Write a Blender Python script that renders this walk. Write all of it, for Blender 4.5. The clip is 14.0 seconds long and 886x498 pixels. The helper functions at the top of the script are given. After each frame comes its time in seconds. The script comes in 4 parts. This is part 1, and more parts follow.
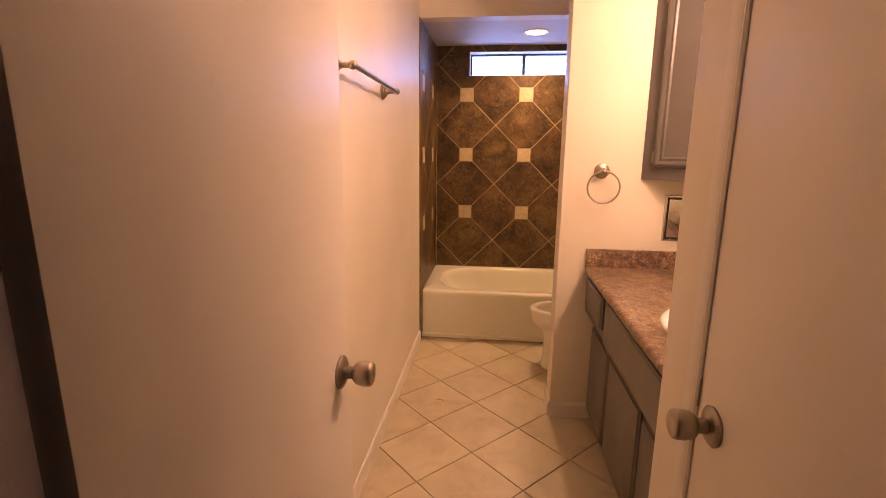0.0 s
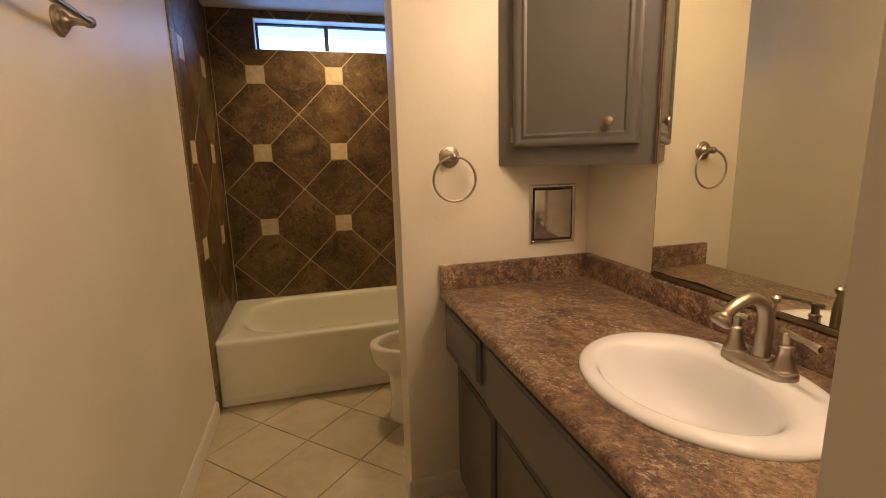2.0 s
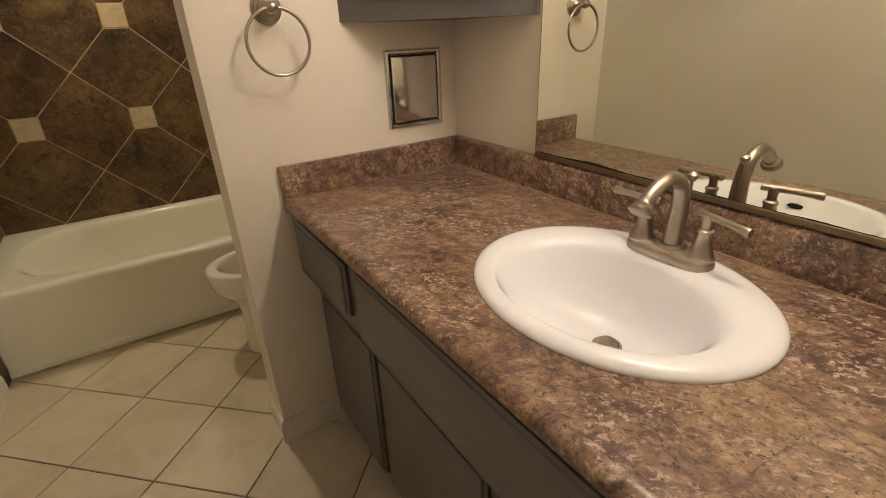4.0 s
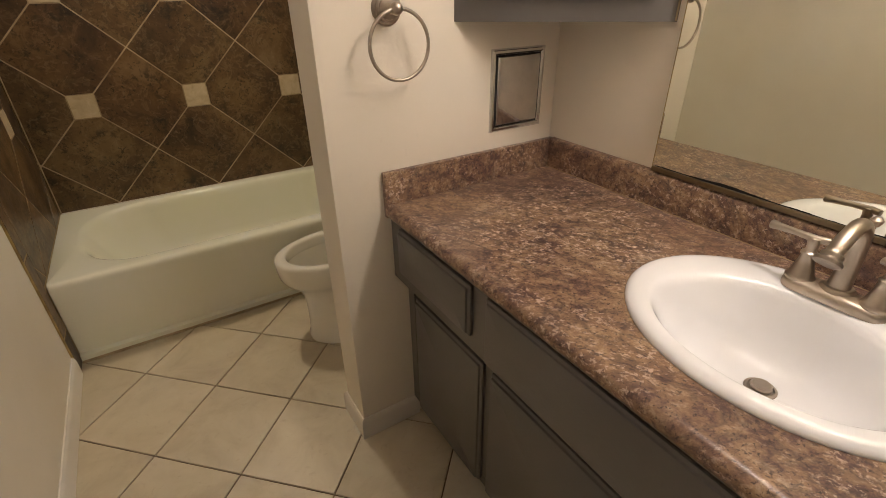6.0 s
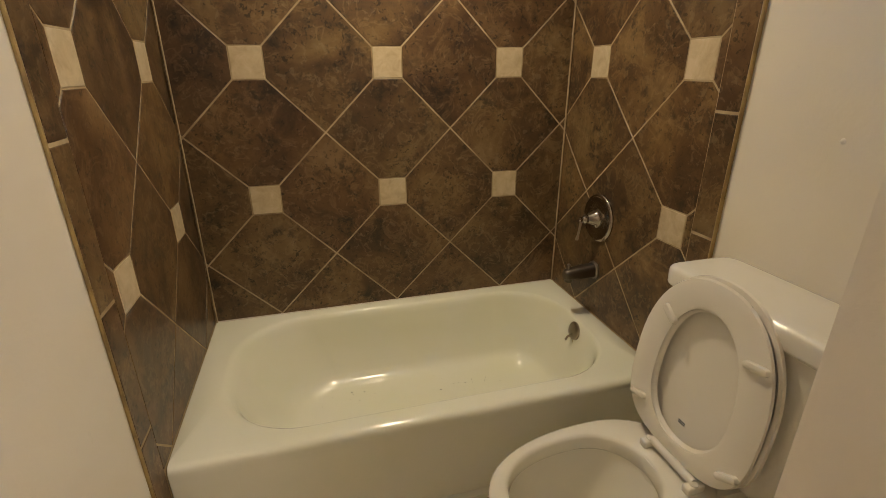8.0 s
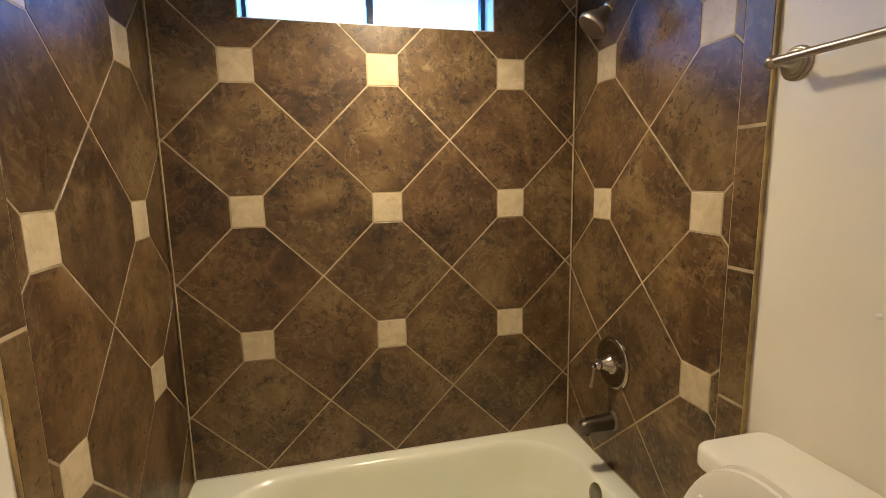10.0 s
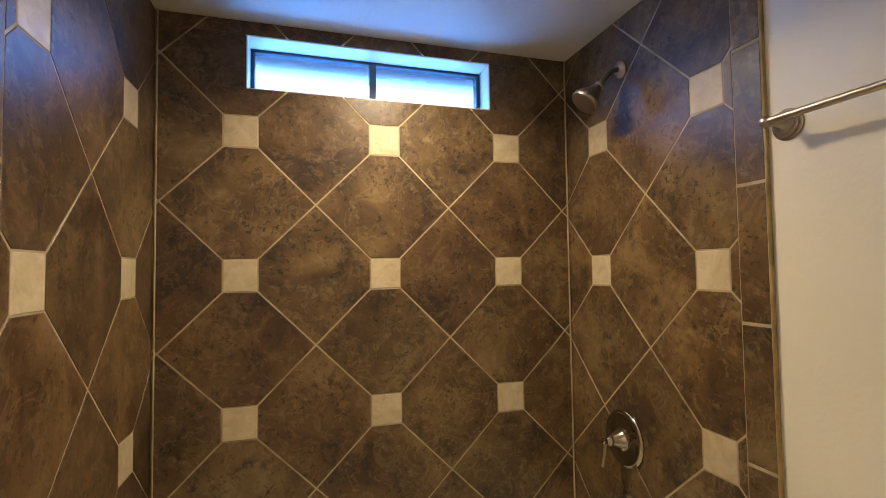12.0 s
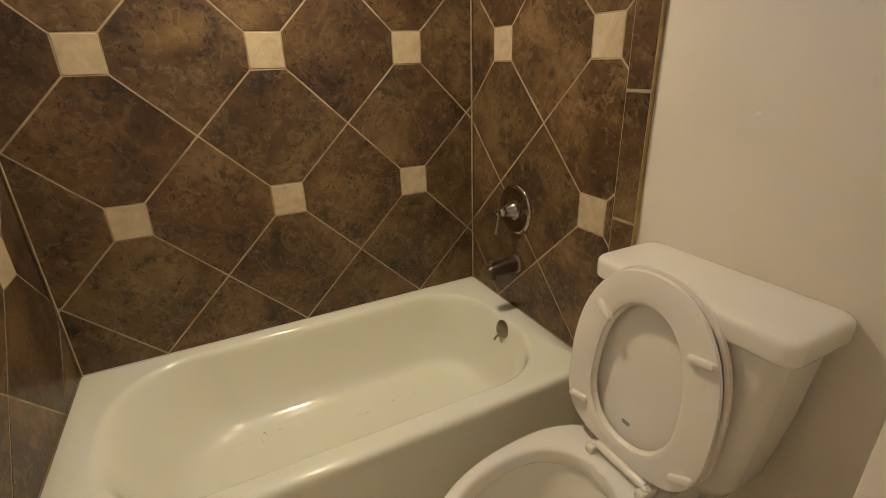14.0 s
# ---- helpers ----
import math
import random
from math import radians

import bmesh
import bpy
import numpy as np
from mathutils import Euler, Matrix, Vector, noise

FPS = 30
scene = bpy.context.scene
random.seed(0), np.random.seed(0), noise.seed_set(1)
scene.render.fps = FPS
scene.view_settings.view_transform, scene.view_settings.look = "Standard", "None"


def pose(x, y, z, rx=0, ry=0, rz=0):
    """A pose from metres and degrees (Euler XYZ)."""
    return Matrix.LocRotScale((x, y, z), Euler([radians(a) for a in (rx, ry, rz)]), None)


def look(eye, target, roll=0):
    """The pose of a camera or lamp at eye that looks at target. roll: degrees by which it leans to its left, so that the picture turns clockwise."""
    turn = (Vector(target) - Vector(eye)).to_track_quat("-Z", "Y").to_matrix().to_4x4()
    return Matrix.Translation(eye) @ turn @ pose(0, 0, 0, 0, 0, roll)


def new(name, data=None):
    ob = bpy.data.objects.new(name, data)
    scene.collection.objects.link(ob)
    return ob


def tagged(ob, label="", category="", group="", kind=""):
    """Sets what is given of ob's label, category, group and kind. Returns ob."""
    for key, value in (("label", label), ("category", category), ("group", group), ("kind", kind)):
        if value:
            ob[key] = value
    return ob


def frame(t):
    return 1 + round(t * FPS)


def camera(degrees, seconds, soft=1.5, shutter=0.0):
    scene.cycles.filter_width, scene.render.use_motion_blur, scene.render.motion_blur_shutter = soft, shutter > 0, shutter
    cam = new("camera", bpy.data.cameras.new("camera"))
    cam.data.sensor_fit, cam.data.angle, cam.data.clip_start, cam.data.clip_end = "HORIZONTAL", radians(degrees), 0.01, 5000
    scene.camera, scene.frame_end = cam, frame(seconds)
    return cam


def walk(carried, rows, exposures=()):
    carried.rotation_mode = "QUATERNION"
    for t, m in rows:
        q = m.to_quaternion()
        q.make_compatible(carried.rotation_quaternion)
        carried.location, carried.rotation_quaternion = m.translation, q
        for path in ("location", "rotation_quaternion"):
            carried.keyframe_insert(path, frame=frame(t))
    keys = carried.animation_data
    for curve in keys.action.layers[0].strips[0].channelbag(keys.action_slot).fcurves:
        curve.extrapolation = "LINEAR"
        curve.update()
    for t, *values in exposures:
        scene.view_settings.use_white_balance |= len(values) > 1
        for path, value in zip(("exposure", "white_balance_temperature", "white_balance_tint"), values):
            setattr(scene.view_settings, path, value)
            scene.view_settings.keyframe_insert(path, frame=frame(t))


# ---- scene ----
cam = camera(87.1, 14.0, 0.9, 0.0)
EXPOSURES = [
    (0, 0.42, 10200, 54), (0.5, 0.12, 10900, 43), (1, -0.08, 10700, 34), (1.5, -0.20, 9700, 26), (2, -0.25, 8300, 18), (3, -0.10, 6750, 11),
    (3.7, -0.04, 6250, 10), (6, 0.06, 5800, 11), (7, 0.15, 5850, 9), (7.7, 0.21, 5950, 9), (9.8, 0.70, 5950, 9), (10.5, 0.64, 5950, 9), (11, 0.57, 5950, 9),
    (11.5, 0.52, 5900, 9), (12, 0.58, 5950, 9), (12.5, 0.56, 5950, 10), (13, 0.66, 5950, 10), (14, 0.46, 5800, 11),
]
PATH = [
    (0, (0.517, 0.106, 1.404), (0.307, 2.052, 0.992), 0.5),
    (0.5, (0.457, 0.221, 1.406), (0.532, 2.182, 1.02), -0.2),
    (1, (0.483, 0.394, 1.385), (0.757, 2.338, 1.005), -0.9),
    (1.5, (0.533, 0.611, 1.362), (0.95, 2.53, 0.982), -1.5),
    (2, (0.564, 0.869, 1.314), (1.084, 2.761, 0.929), -1.5),
    (2.5, (0.638, 1.018, 1.27), (1.298, 2.851, 0.814), -1.9),
    (3, (0.654, 1.14, 1.264), (1.453, 2.872, 0.663), -2.4),
    (3.5, (0.672, 1.158, 1.251), (1.602, 2.765, 0.506), -2.5),
    (3.7, (0.678, 1.161, 1.249), (1.652, 2.715, 0.452), -2.6),
    (5.8, (0.533, 1.309, 1.37), (1.514, 2.75, 0.391), -1.2),
    (6, (0.502, 1.38, 1.352), (1.427, 2.861, 0.376), -0.8),
    (6.5, (0.553, 1.632, 1.333), (1.329, 3.233, 0.419), -0.6),
    (7, (0.511, 1.933, 1.352), (1.149, 3.636, 0.52), -0.8),
    (7.5, (0.44, 2.208, 1.337), (0.979, 3.981, 0.584), -0.8),
    (7.7, (0.446, 2.308, 1.339), (0.965, 4.093, 0.6), -0.5),
    (9.8, (0.534, 2.466, 1.49), (0.991, 4.373, 1.097), -1.2),
    (10, (0.548, 2.475, 1.481), (1.012, 4.397, 1.178), -1.1),
    (10.5, (0.547, 2.495, 1.471), (1.022, 4.436, 1.376), -1.0),
    (11, (0.558, 2.503, 1.47), (1.035, 4.444, 1.504), -1.0),
    (11.5, (0.529, 2.523, 1.457), (1.015, 4.459, 1.576), -0.9),
    (12, (0.471, 2.527, 1.388), (1.044, 4.441, 1.472), -0.8),
    (12.5, (0.455, 2.549, 1.318), (1.15, 4.422, 1.23), -1.1),
    (13, (0.479, 2.554, 1.299), (1.259, 4.364, 0.96), -1.5),
    (13.5, (0.508, 2.557, 1.29), (1.335, 4.276, 0.689), -1.8),
    (14, (0.526, 2.523, 1.327), (1.35, 4.183, 0.576), -1.9),
]
walk(cam, [(t, look(eye, target, roll)) for t, eye, target, roll in PATH], EXPOSURES)

# ---- world, lights, exposure ----
world = bpy.data.worlds.new("sky")
scene.world = world
world.use_nodes = True
wn = world.node_tree
sky = wn.nodes.new("ShaderNodeTexSky")
sky.sky_type, sky.sun_disc = "NISHITA", False
sky.sun_elevation, sky.sun_rotation = radians(42), radians(205)
wn.links.new(sky.outputs[0], wn.nodes["Background"].inputs[0])
wn.nodes["Background"].inputs[1].default_value = 0.15

sun_data = bpy.data.lights.new("sun", "SUN")
sun_data.energy, sun_data.angle, sun_data.color = 2.5, radians(0.6), (1.0, 0.95, 0.88)
sun = new("sun", sun_data)
sun.matrix_world = look((0, 0, 8), (1.2, 2.6, 5.0))

WARM, BULB = (1.0, 0.775, 0.465), (1.0, 0.82, 0.675)


def lamp(name, kind, energy, colour, m, size=0.1, size_y=None):
    d = bpy.data.lights.new(name, kind)
    d.energy, d.color = energy, colour
    if kind == "AREA":
        d.size = size
        if size_y:
            d.shape, d.size_y = "RECTANGLE", size_y
    else:
        d.shadow_soft_size = size
    ob = new(name, d)
    ob.matrix_world = m
    return ob


# daylight that enters through the small window over the tub
day = lamp("window_daylight", "AREA", 2.7, (0.11, 0.37, 1.0), look((0.737, 4.425, 2.10), (0.737, 3.8, 2.33)), 0.86, 0.11)
day.data.spread = radians(150)
# recessed lamp over the tub
can = lamp("recessed_lamp", "AREA", 9.0, WARM, look((0.79, 3.84, 2.252), (0.79, 3.84, 0)), 0.14)
can.data.shape, can.data.spread = "DISK", radians(145)
# bulbs of the lamp bar over the mirror
BULB_Y = (1.19, 1.36, 1.53, 1.70)
for by in BULB_Y:
    lamp("vanity_bulb_lamp", "POINT", 6.6, BULB, pose(1.465, by, 2.13), 0.06)

# ---- materials ----


def material(name, base, rough=0.5, metal=0.0, spec=0.5, coat=0.0):
    m = bpy.data.materials.new(name)
    m.use_nodes = True
    b = m.node_tree.nodes["Principled BSDF"]
    b.inputs["Base Color"].default_value = (*base, 1)
    b.inputs["Roughness"].default_value = rough
    b.inputs["Metallic"].default_value = metal
    b.inputs["Specular IOR Level"].default_value = spec
    b.inputs["Coat Weight"].default_value = coat
    return m


class Nodes:
    """Short hand for building a node tree round a Principled shader."""

    def __init__(self, m):
        self.t = m.node_tree
        self.b = self.t.nodes["Principled BSDF"]
        self.co = self.add("ShaderNodeTexCoord").outputs["Object"]

    def add(self, kind):
        return self.t.nodes.new(kind)

    def link(self, a, b):
        self.t.links.new(a, b)

    def noise(self, scale, detail=4.0, rough=0.55, distortion=0.0, co=None):
        n = self.add("ShaderNodeTexNoise")
        n.inputs["Scale"].default_value = scale
        n.inputs["Detail"].default_value = detail
        n.inputs["Roughness"].default_value = rough
        n.inputs["Distortion"].default_value = distortion
        self.link(co or self.co, n.inputs["Vector"])
        return n.outputs["Fac"]

    def ramp(self, fac, stops):
        r = self.add("ShaderNodeValToRGB")
        e = r.color_ramp.elements
        while len(e) < len(stops):
            e.new(0.5)
        for k, (p, c) in enumerate(stops):
            e[k].position = p
            e[k].color = (*c, 1) if len(c) == 3 else c
        self.link(fac, r.inputs[0])
        return r.outputs[0]

    def mix(self, fac, a, b, mode="MIX"):
        x = self.add("ShaderNodeMix")
        x.data_type, x.blend_type = "RGBA", mode
        for s, v in ((x.inputs[0], fac), (x.inputs[6], a), (x.inputs[7], b)):
            if isinstance(v, (int, float)):
                s.default_value = v
            elif isinstance(v, tuple):
                s.default_value = (*v, 1)
            else:
                self.link(v, s)
        return x.outputs[2]

    def maths(self, op, a, b):
        x = self.add("ShaderNodeMath")
        x.operation = op
        for s, v in zip(x.inputs, (a, b)):
            if isinstance(v, (int, float)):
                s.default_value = v
            else:
                self.link(v, s)
        return x.outputs[0]

    def shifted(self, amount):
        """Object coordinates moved by each object's own random number."""
        info = self.add("ShaderNodeObjectInfo").outputs["Random"]
        k = self.add("ShaderNodeVectorMath")
        k.operation = "SCALE"
        k.inputs[0].default_value = (1.0, 1.7, 2.3)
        self.link(self.maths("MULTIPLY", info, amount), k.inputs["Scale"])
        s = self.add("ShaderNodeVectorMath")
        self.link(self.co, s.inputs[0])
        self.link(k.outputs[0], s.inputs[1])
        return s.outputs[0], info

    def colour(self, c):
        self.link(c, self.b.inputs["Base Color"])

    def rough(self, fac, lo, hi):
        r = self.add("ShaderNodeMapRange")
        r.inputs["To Min"].default_value, r.inputs["To Max"].default_value = lo, hi
        self.link(fac, r.inputs["Value"])
        self.link(r.outputs[0], self.b.inputs["Roughness"])

    def bump(self, height, strength, distance=0.002):
        u = self.add("ShaderNodeBump")
        u.inputs["Strength"].default_value, u.inputs["Distance"].default_value = strength, distance
        self.link(height, u.inputs["Height"])
        self.link(u.outputs[0], self.b.inputs["Normal"])


def paint(name, base, rough, peel, scale=95.0, stain=0.08):
    m = material(name, base, rough)
    n = Nodes(m)
    big = n.noise(1.6, 3)
    dirt = tuple(c * k for c, k in zip(base, (1 - stain, 1 - stain * 1.25, 1 - stain * 1.6)))
    c = n.mix(n.ramp(big, [(0.35, (0, 0, 0)), (0.7, (1, 1, 1))]), base, dirt)
    speck = n.ramp(n.noise(38, 2, 0.4), [(0.735, (0, 0, 0)), (0.76, (1, 1, 1))])
    c = n.mix(n.maths("MULTIPLY", speck, 0.06), c, tuple(k * 0.55 for k in base))
    n.colour(c)
    n.rough(n.noise(7, 3), rough - 0.06, rough + 0.08)
    lumps = n.ramp(n.noise(scale, 3, 0.5), [(0.38, (0, 0, 0)), (0.62, (1, 1, 1))])
    trowel = n.ramp(n.noise(scale * 0.24, 5, 0.6, 0.8), [(0.46, (0, 0, 0)), (0.60, (1, 1, 1))])
    n.bump(n.mix(0.5, lumps, trowel), peel, 0.0022)
    return m


M_wall = paint("wall_paint", (0.78, 0.725, 0.620), 0.46, 0.11)
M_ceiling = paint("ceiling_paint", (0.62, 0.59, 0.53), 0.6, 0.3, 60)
M_door = paint("door_paint", (0.80, 0.745, 0.66), 0.44, 0.05, 120, 0.05)
M_trim = paint("trim_paint", (0.80, 0.76, 0.69), 0.35, 0.08, 140, 0.12)
M_grey = paint("grey_cabinet_paint", (0.134, 0.126, 0.118), 0.345, 0.10, 160, 0.18)
# blue base colour stands in for blue light on the eave's underside
M_eave = paint("eave_blue_light_paint", (0.36, 0.48, 0.66), 0.6, 0.2, 60)
# darker than the trim and walls: the hall's shade is in this colour
M_hall_shade = paint("shade_darkened_hall_paint", (0.36, 0.34, 0.36), 0.6, 0.3)
# near-black: shade inside recesses, and the mirror's lost silver
M_dark = material("black_recess_shade_and_desilvering", (0.012, 0.010, 0.009), 0.8)

M_tile = material("brown_stone_tile", (0.12, 0.07, 0.04), 0.38)
n = Nodes(M_tile)
co, rnd = n.shifted(37.0)
cloud = n.ramp(n.noise(4.6, 8, 0.62, 0.5, co), [(0.30, (0.042, 0.026, 0.015)), (0.42, (0.084, 0.049, 0.025)), (0.52, (0.132, 0.080, 0.037)), (0.61, (0.176, 0.114, 0.052)), (0.72, (0.225, 0.155, 0.080))])
veil = n.ramp(n.noise(10.5, 4, 0.58, 1.1, co), [(0.525, (0, 0, 0)), (0.57, (1, 1, 1)), (0.615, (0, 0, 0))])
c = n.mix(n.maths("MULTIPLY", veil, 0.30), cloud, (0.30, 0.215, 0.115))
patch = n.ramp(n.noise(6.5, 4, 0.6, 0.8, co), [(0.46, (0, 0, 0)), (0.64, (1, 1, 1))])
dark = n.ramp(n.noise(24, 10, 0.76, 0.35, co), [(0.475, (0, 0, 0)), (0.57, (1, 1, 1))])
c = n.mix(n.maths("MULTIPLY", n.maths("MULTIPLY", dark, patch), 0.80), c, (0.022, 0.017, 0.013))
pit = n.ramp(n.noise(58, 6, 0.66, 0.4, co), [(0.565, (0, 0, 0)), (0.60, (1, 1, 1))])
flock = n.ramp(n.noise(8.5, 4, 0.6, 0.6, co), [(0.42, (0.15, 0.15, 0.15)), (0.58, (1, 1, 1))])
c = n.mix(n.maths("MULTIPLY", n.maths("MULTIPLY", pit, flock), 0.75), c, (0.014, 0.010, 0.008))
chalk = n.ramp(n.noise(34, 5, 0.62, 0.7, co), [(0.59, (0, 0, 0)), (0.63, (1, 1, 1))])
c = n.mix(n.maths("MULTIPLY", chalk, 0.22), c, (0.34, 0.27, 0.17))
tint = n.ramp(rnd, [(0.0, (0.74, 0.71, 0.68)), (0.3, (1.00, 0.91, 0.82)), (0.65, (0.95, 0.95, 0.88)), (1.0, (1.12, 1.06, 0.93))])
n.colour(n.mix(1.0, c, tint, "MULTIPLY"))
n.rough(n.noise(20, 4, 0.6, 0, co), 0.285, 0.50)
n.bump(n.mix(0.4, n.noise(45, 6, 0.65, 0.4, co), n.noise(11, 6, 0.62, 1.5, co)), 0.34, 0.002)

M_inset = material("cream_inset_tile", (0.55, 0.45, 0.29), 0.45)
n = Nodes(M_inset)
co, rnd = n.shifted(21.0)
c = n.ramp(n.noise(22, 5, 0.6, 0.6, co), [(0.3, (0.47, 0.37, 0.23)), (0.55, (0.58, 0.48, 0.32)), (0.75, (0.66, 0.56, 0.41))])
n.colour(n.mix(1.0, c, n.ramp(rnd, [(0.0, (0.92, 0.90, 0.86)), (1.0, (1.05, 1.04, 1.0))]), "MULTIPLY"))
n.bump(n.noise(70, 5), 0.25, 0.0012)

M_grout = material("tan_grout", (0.50, 0.31, 0.19), 0.85)
n = Nodes(M_grout)
n.colour(n.ramp(n.noise(9, 5), [(0.25, (0.24, 0.17, 0.09)), (0.55, (0.44, 0.345, 0.21)), (0.8, (0.56, 0.46, 0.31))]))
n.bump(n.noise(300, 2), 0.4, 0.0008)

M_caulk = material("yellowed_caulk", (0.27, 0.19, 0.07), 0.6)
n = Nodes(M_caulk)
n.colour(n.ramp(n.noise(14, 5), [(0.3, (0.19, 0.13, 0.05)), (0.7, (0.47, 0.34, 0.125))]))

M_floor = material("cream_floor_tile", (0.55, 0.47, 0.36), 0.42)
n = Nodes(M_floor)
co, rnd = n.shifted(43.0)
c = n.ramp(n.noise(6, 6, 0.6, 0.5, co), [(0.28, (0.46, 0.392, 0.275)), (0.5, (0.555, 0.485, 0.350)), (0.75, (0.625, 0.56, 0.425))])
fleck = n.ramp(n.noise(42, 5, 0.6, 0.5, co), [(0.60, (0, 0, 0)), (0.72, (1, 1, 1))])
c = n.mix(n.maths("MULTIPLY", fleck, 0.35), c, (0.40, 0.32, 0.23))
n.colour(n.mix(1.0, c, n.ramp(rnd, [(0.0, (0.93, 0.92, 0.90)), (1.0, (1.05, 1.04, 1.03))]), "MULTIPLY"))
n.rough(n.noise(11, 4, 0.6, 0, co), 0.34, 0.55)
n.bump(n.noise(55, 5, 0.6, 0, co), 0.16, 0.001)

M_fgrout = material("dark_floor_grout", (0.10, 0.07, 0.045), 0.9)
n = Nodes(M_fgrout)
n.colour(n.ramp(n.noise(12, 5), [(0.3, (0.075, 0.048, 0.027)), (0.7, (0.20, 0.135, 0.078))]))


def enamel(name, base, warm, rough):
    m = material(name, base, rough, 0, 0.5, 0.3)
    n = Nodes(m)
    n.colour(n.mix(n.ramp(n.noise(2.3, 4), [(0.4, (0, 0, 0)), (0.75, (1, 1, 1))]), base, warm))
    n.rough(n.noise(9, 4), rough - 0.03, rough + 0.06)
    n.bump(n.noise(5, 2), 0.05, 0.004)
    return m


M_tub = enamel("bone_enamel", (0.82, 0.81, 0.69), (0.79, 0.795, 0.605), 0.11)
M_toilet = enamel("bone_porcelain", (0.80, 0.77, 0.69), (0.77, 0.74, 0.64), 0.12)
M_seat = enamel("bone_plastic", (0.79, 0.75, 0.67), (0.77, 0.73, 0.64), 0.20)
M_sink = enamel("white_porcelain", (0.86, 0.87, 0.89), (0.85, 0.85, 0.86), 0.08)
M_bowl = material("stained_bowl_water", (0.46, 0.425, 0.21), 0.04)

M_top = material("marbled_laminate", (0.2, 0.13, 0.09), 0.34, coat=0.22)
n = Nodes(M_top)
stretch = n.add("ShaderNodeMapping")
stretch.vector_type = "TEXTURE"
stretch.inputs["Rotation"].default_value = (0, 0, radians(-52))
stretch.inputs["Scale"].default_value = (1.0, 0.78, 0.80)
n.link(n.co, stretch.inputs["Vector"])
sc = stretch.outputs[0]
base = n.ramp(n.noise(2.9, 5, 0.60, 0.9, sc), [(0.33, (0.070, 0.036, 0.034)), (0.43, (0.150, 0.085, 0.062)), (0.52, (0.265, 0.165, 0.098)), (0.60, (0.325, 0.215, 0.120)), (0.70, (0.44, 0.32, 0.21))])
mid = n.ramp(n.noise(27, 9, 0.76, 0.3, sc), [(0.35, (0.040, 0.022, 0.021)), (0.44, (0.120, 0.062, 0.050)), (0.51, (0.270, 0.165, 0.098)), (0.57, (0.36, 0.245, 0.140)), (0.66, (0.56, 0.44, 0.34))])
c = n.mix(0.55, base, mid)
swarm = n.ramp(n.noise(5.2, 4, 0.6, 0.8, sc), [(0.42, (0.12, 0.12, 0.12)), (0.60, (1, 1, 1))])
light = n.ramp(n.noise(84, 7, 0.72, 0.25, sc), [(0.54, (0, 0, 0)), (0.58, (1, 1, 1))])
c = n.mix(n.maths("MULTIPLY", n.maths("MULTIPLY", light, swarm), 0.78), c, (0.64, 0.49, 0.39))
chip = n.ramp(n.noise(96, 7, 0.72, 0.25, sc), [(0.555, (0, 0, 0)), (0.595, (1, 1, 1))])
c = n.mix(n.maths("MULTIPLY", chip, 0.62), c, (0.035, 0.018, 0.019))
speckle = n.ramp(n.noise(150, 3, 0.6), [(0.63, (0, 0, 0)), (0.67, (1, 1, 1))])
c = n.mix(n.maths("MULTIPLY", speckle, 0.75), c, (0.018, 0.012, 0.012))
vein = n.ramp(n.noise(3.4, 7, 0.62, 1.4, sc), [(0.470, (0, 0, 0)), (0.50, (1, 1, 1)), (0.530, (0, 0, 0))])
c = n.mix(n.maths("MULTIPLY", vein, 0.55), c, (0.045, 0.027, 0.029))
n.colour(c)
n.rough(n.noise(25, 4), 0.285, 0.36)
n.bump(n.noise(120, 3), 0.08, 0.0008)


def metal(name, base, rough):
    m = material(name, base, rough, 1.0)
    n = Nodes(m)
    n.rough(n.noise(60, 5), max(rough - 0.07, 0.02), rough + 0.10)
    n.colour(n.mix(n.ramp(n.noise(18, 5), [(0.4, (0, 0, 0)), (0.8, (1, 1, 1))]), base, tuple(k * 0.8 for k in base)))
    return m


M_nickel = metal("brushed_nickel", (0.45, 0.39, 0.32), 0.355)
M_spout = metal("dark_tarnished_chrome", (0.17, 0.145, 0.12), 0.40)
M_dull = metal("worn_nickel", (0.34, 0.29, 0.24), 0.36)
M_polish = metal("polished_nickel", (0.40, 0.345, 0.28), 0.165)
M_chrome = metal("chrome", (0.66, 0.65, 0.64), 0.07)
M_frame = metal("dark_aluminium", (0.10, 0.11, 0.13), 0.45)
M_brass = metal("tarnished_brass", (0.22, 0.17, 0.10), 0.50)
M_rubber = material("black_rubber", (0.02, 0.018, 0.016), 0.7)

M_mirror = material("mirror_silver", (0.82, 0.82, 0.71), 0.015, 1.0)
M_glass = material("frosted_glass", (0.86, 0.93, 1.0), 0.16)
M_glass.node_tree.nodes["Principled BSDF"].inputs["Transmission Weight"].default_value = 1.0

M_glow = material("lamp_lens", (1, 0.9, 0.75), 0.4)
M_glow.node_tree.nodes["Principled BSDF"].inputs["Emission Color"].default_value = (1.0, 0.86, 0.66, 1)
M_glow.node_tree.nodes["Principled BSDF"].inputs["Emission Strength"].default_value = 9.0
# emissive stand-in for outdoor brightness, blue so that it tints the window reveal
M_haze = material("glowing_blue_backdrop", (0.3, 0.5, 0.8), 1.0)
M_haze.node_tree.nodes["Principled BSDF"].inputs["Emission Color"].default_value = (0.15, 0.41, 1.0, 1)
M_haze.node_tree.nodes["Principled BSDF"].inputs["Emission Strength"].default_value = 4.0

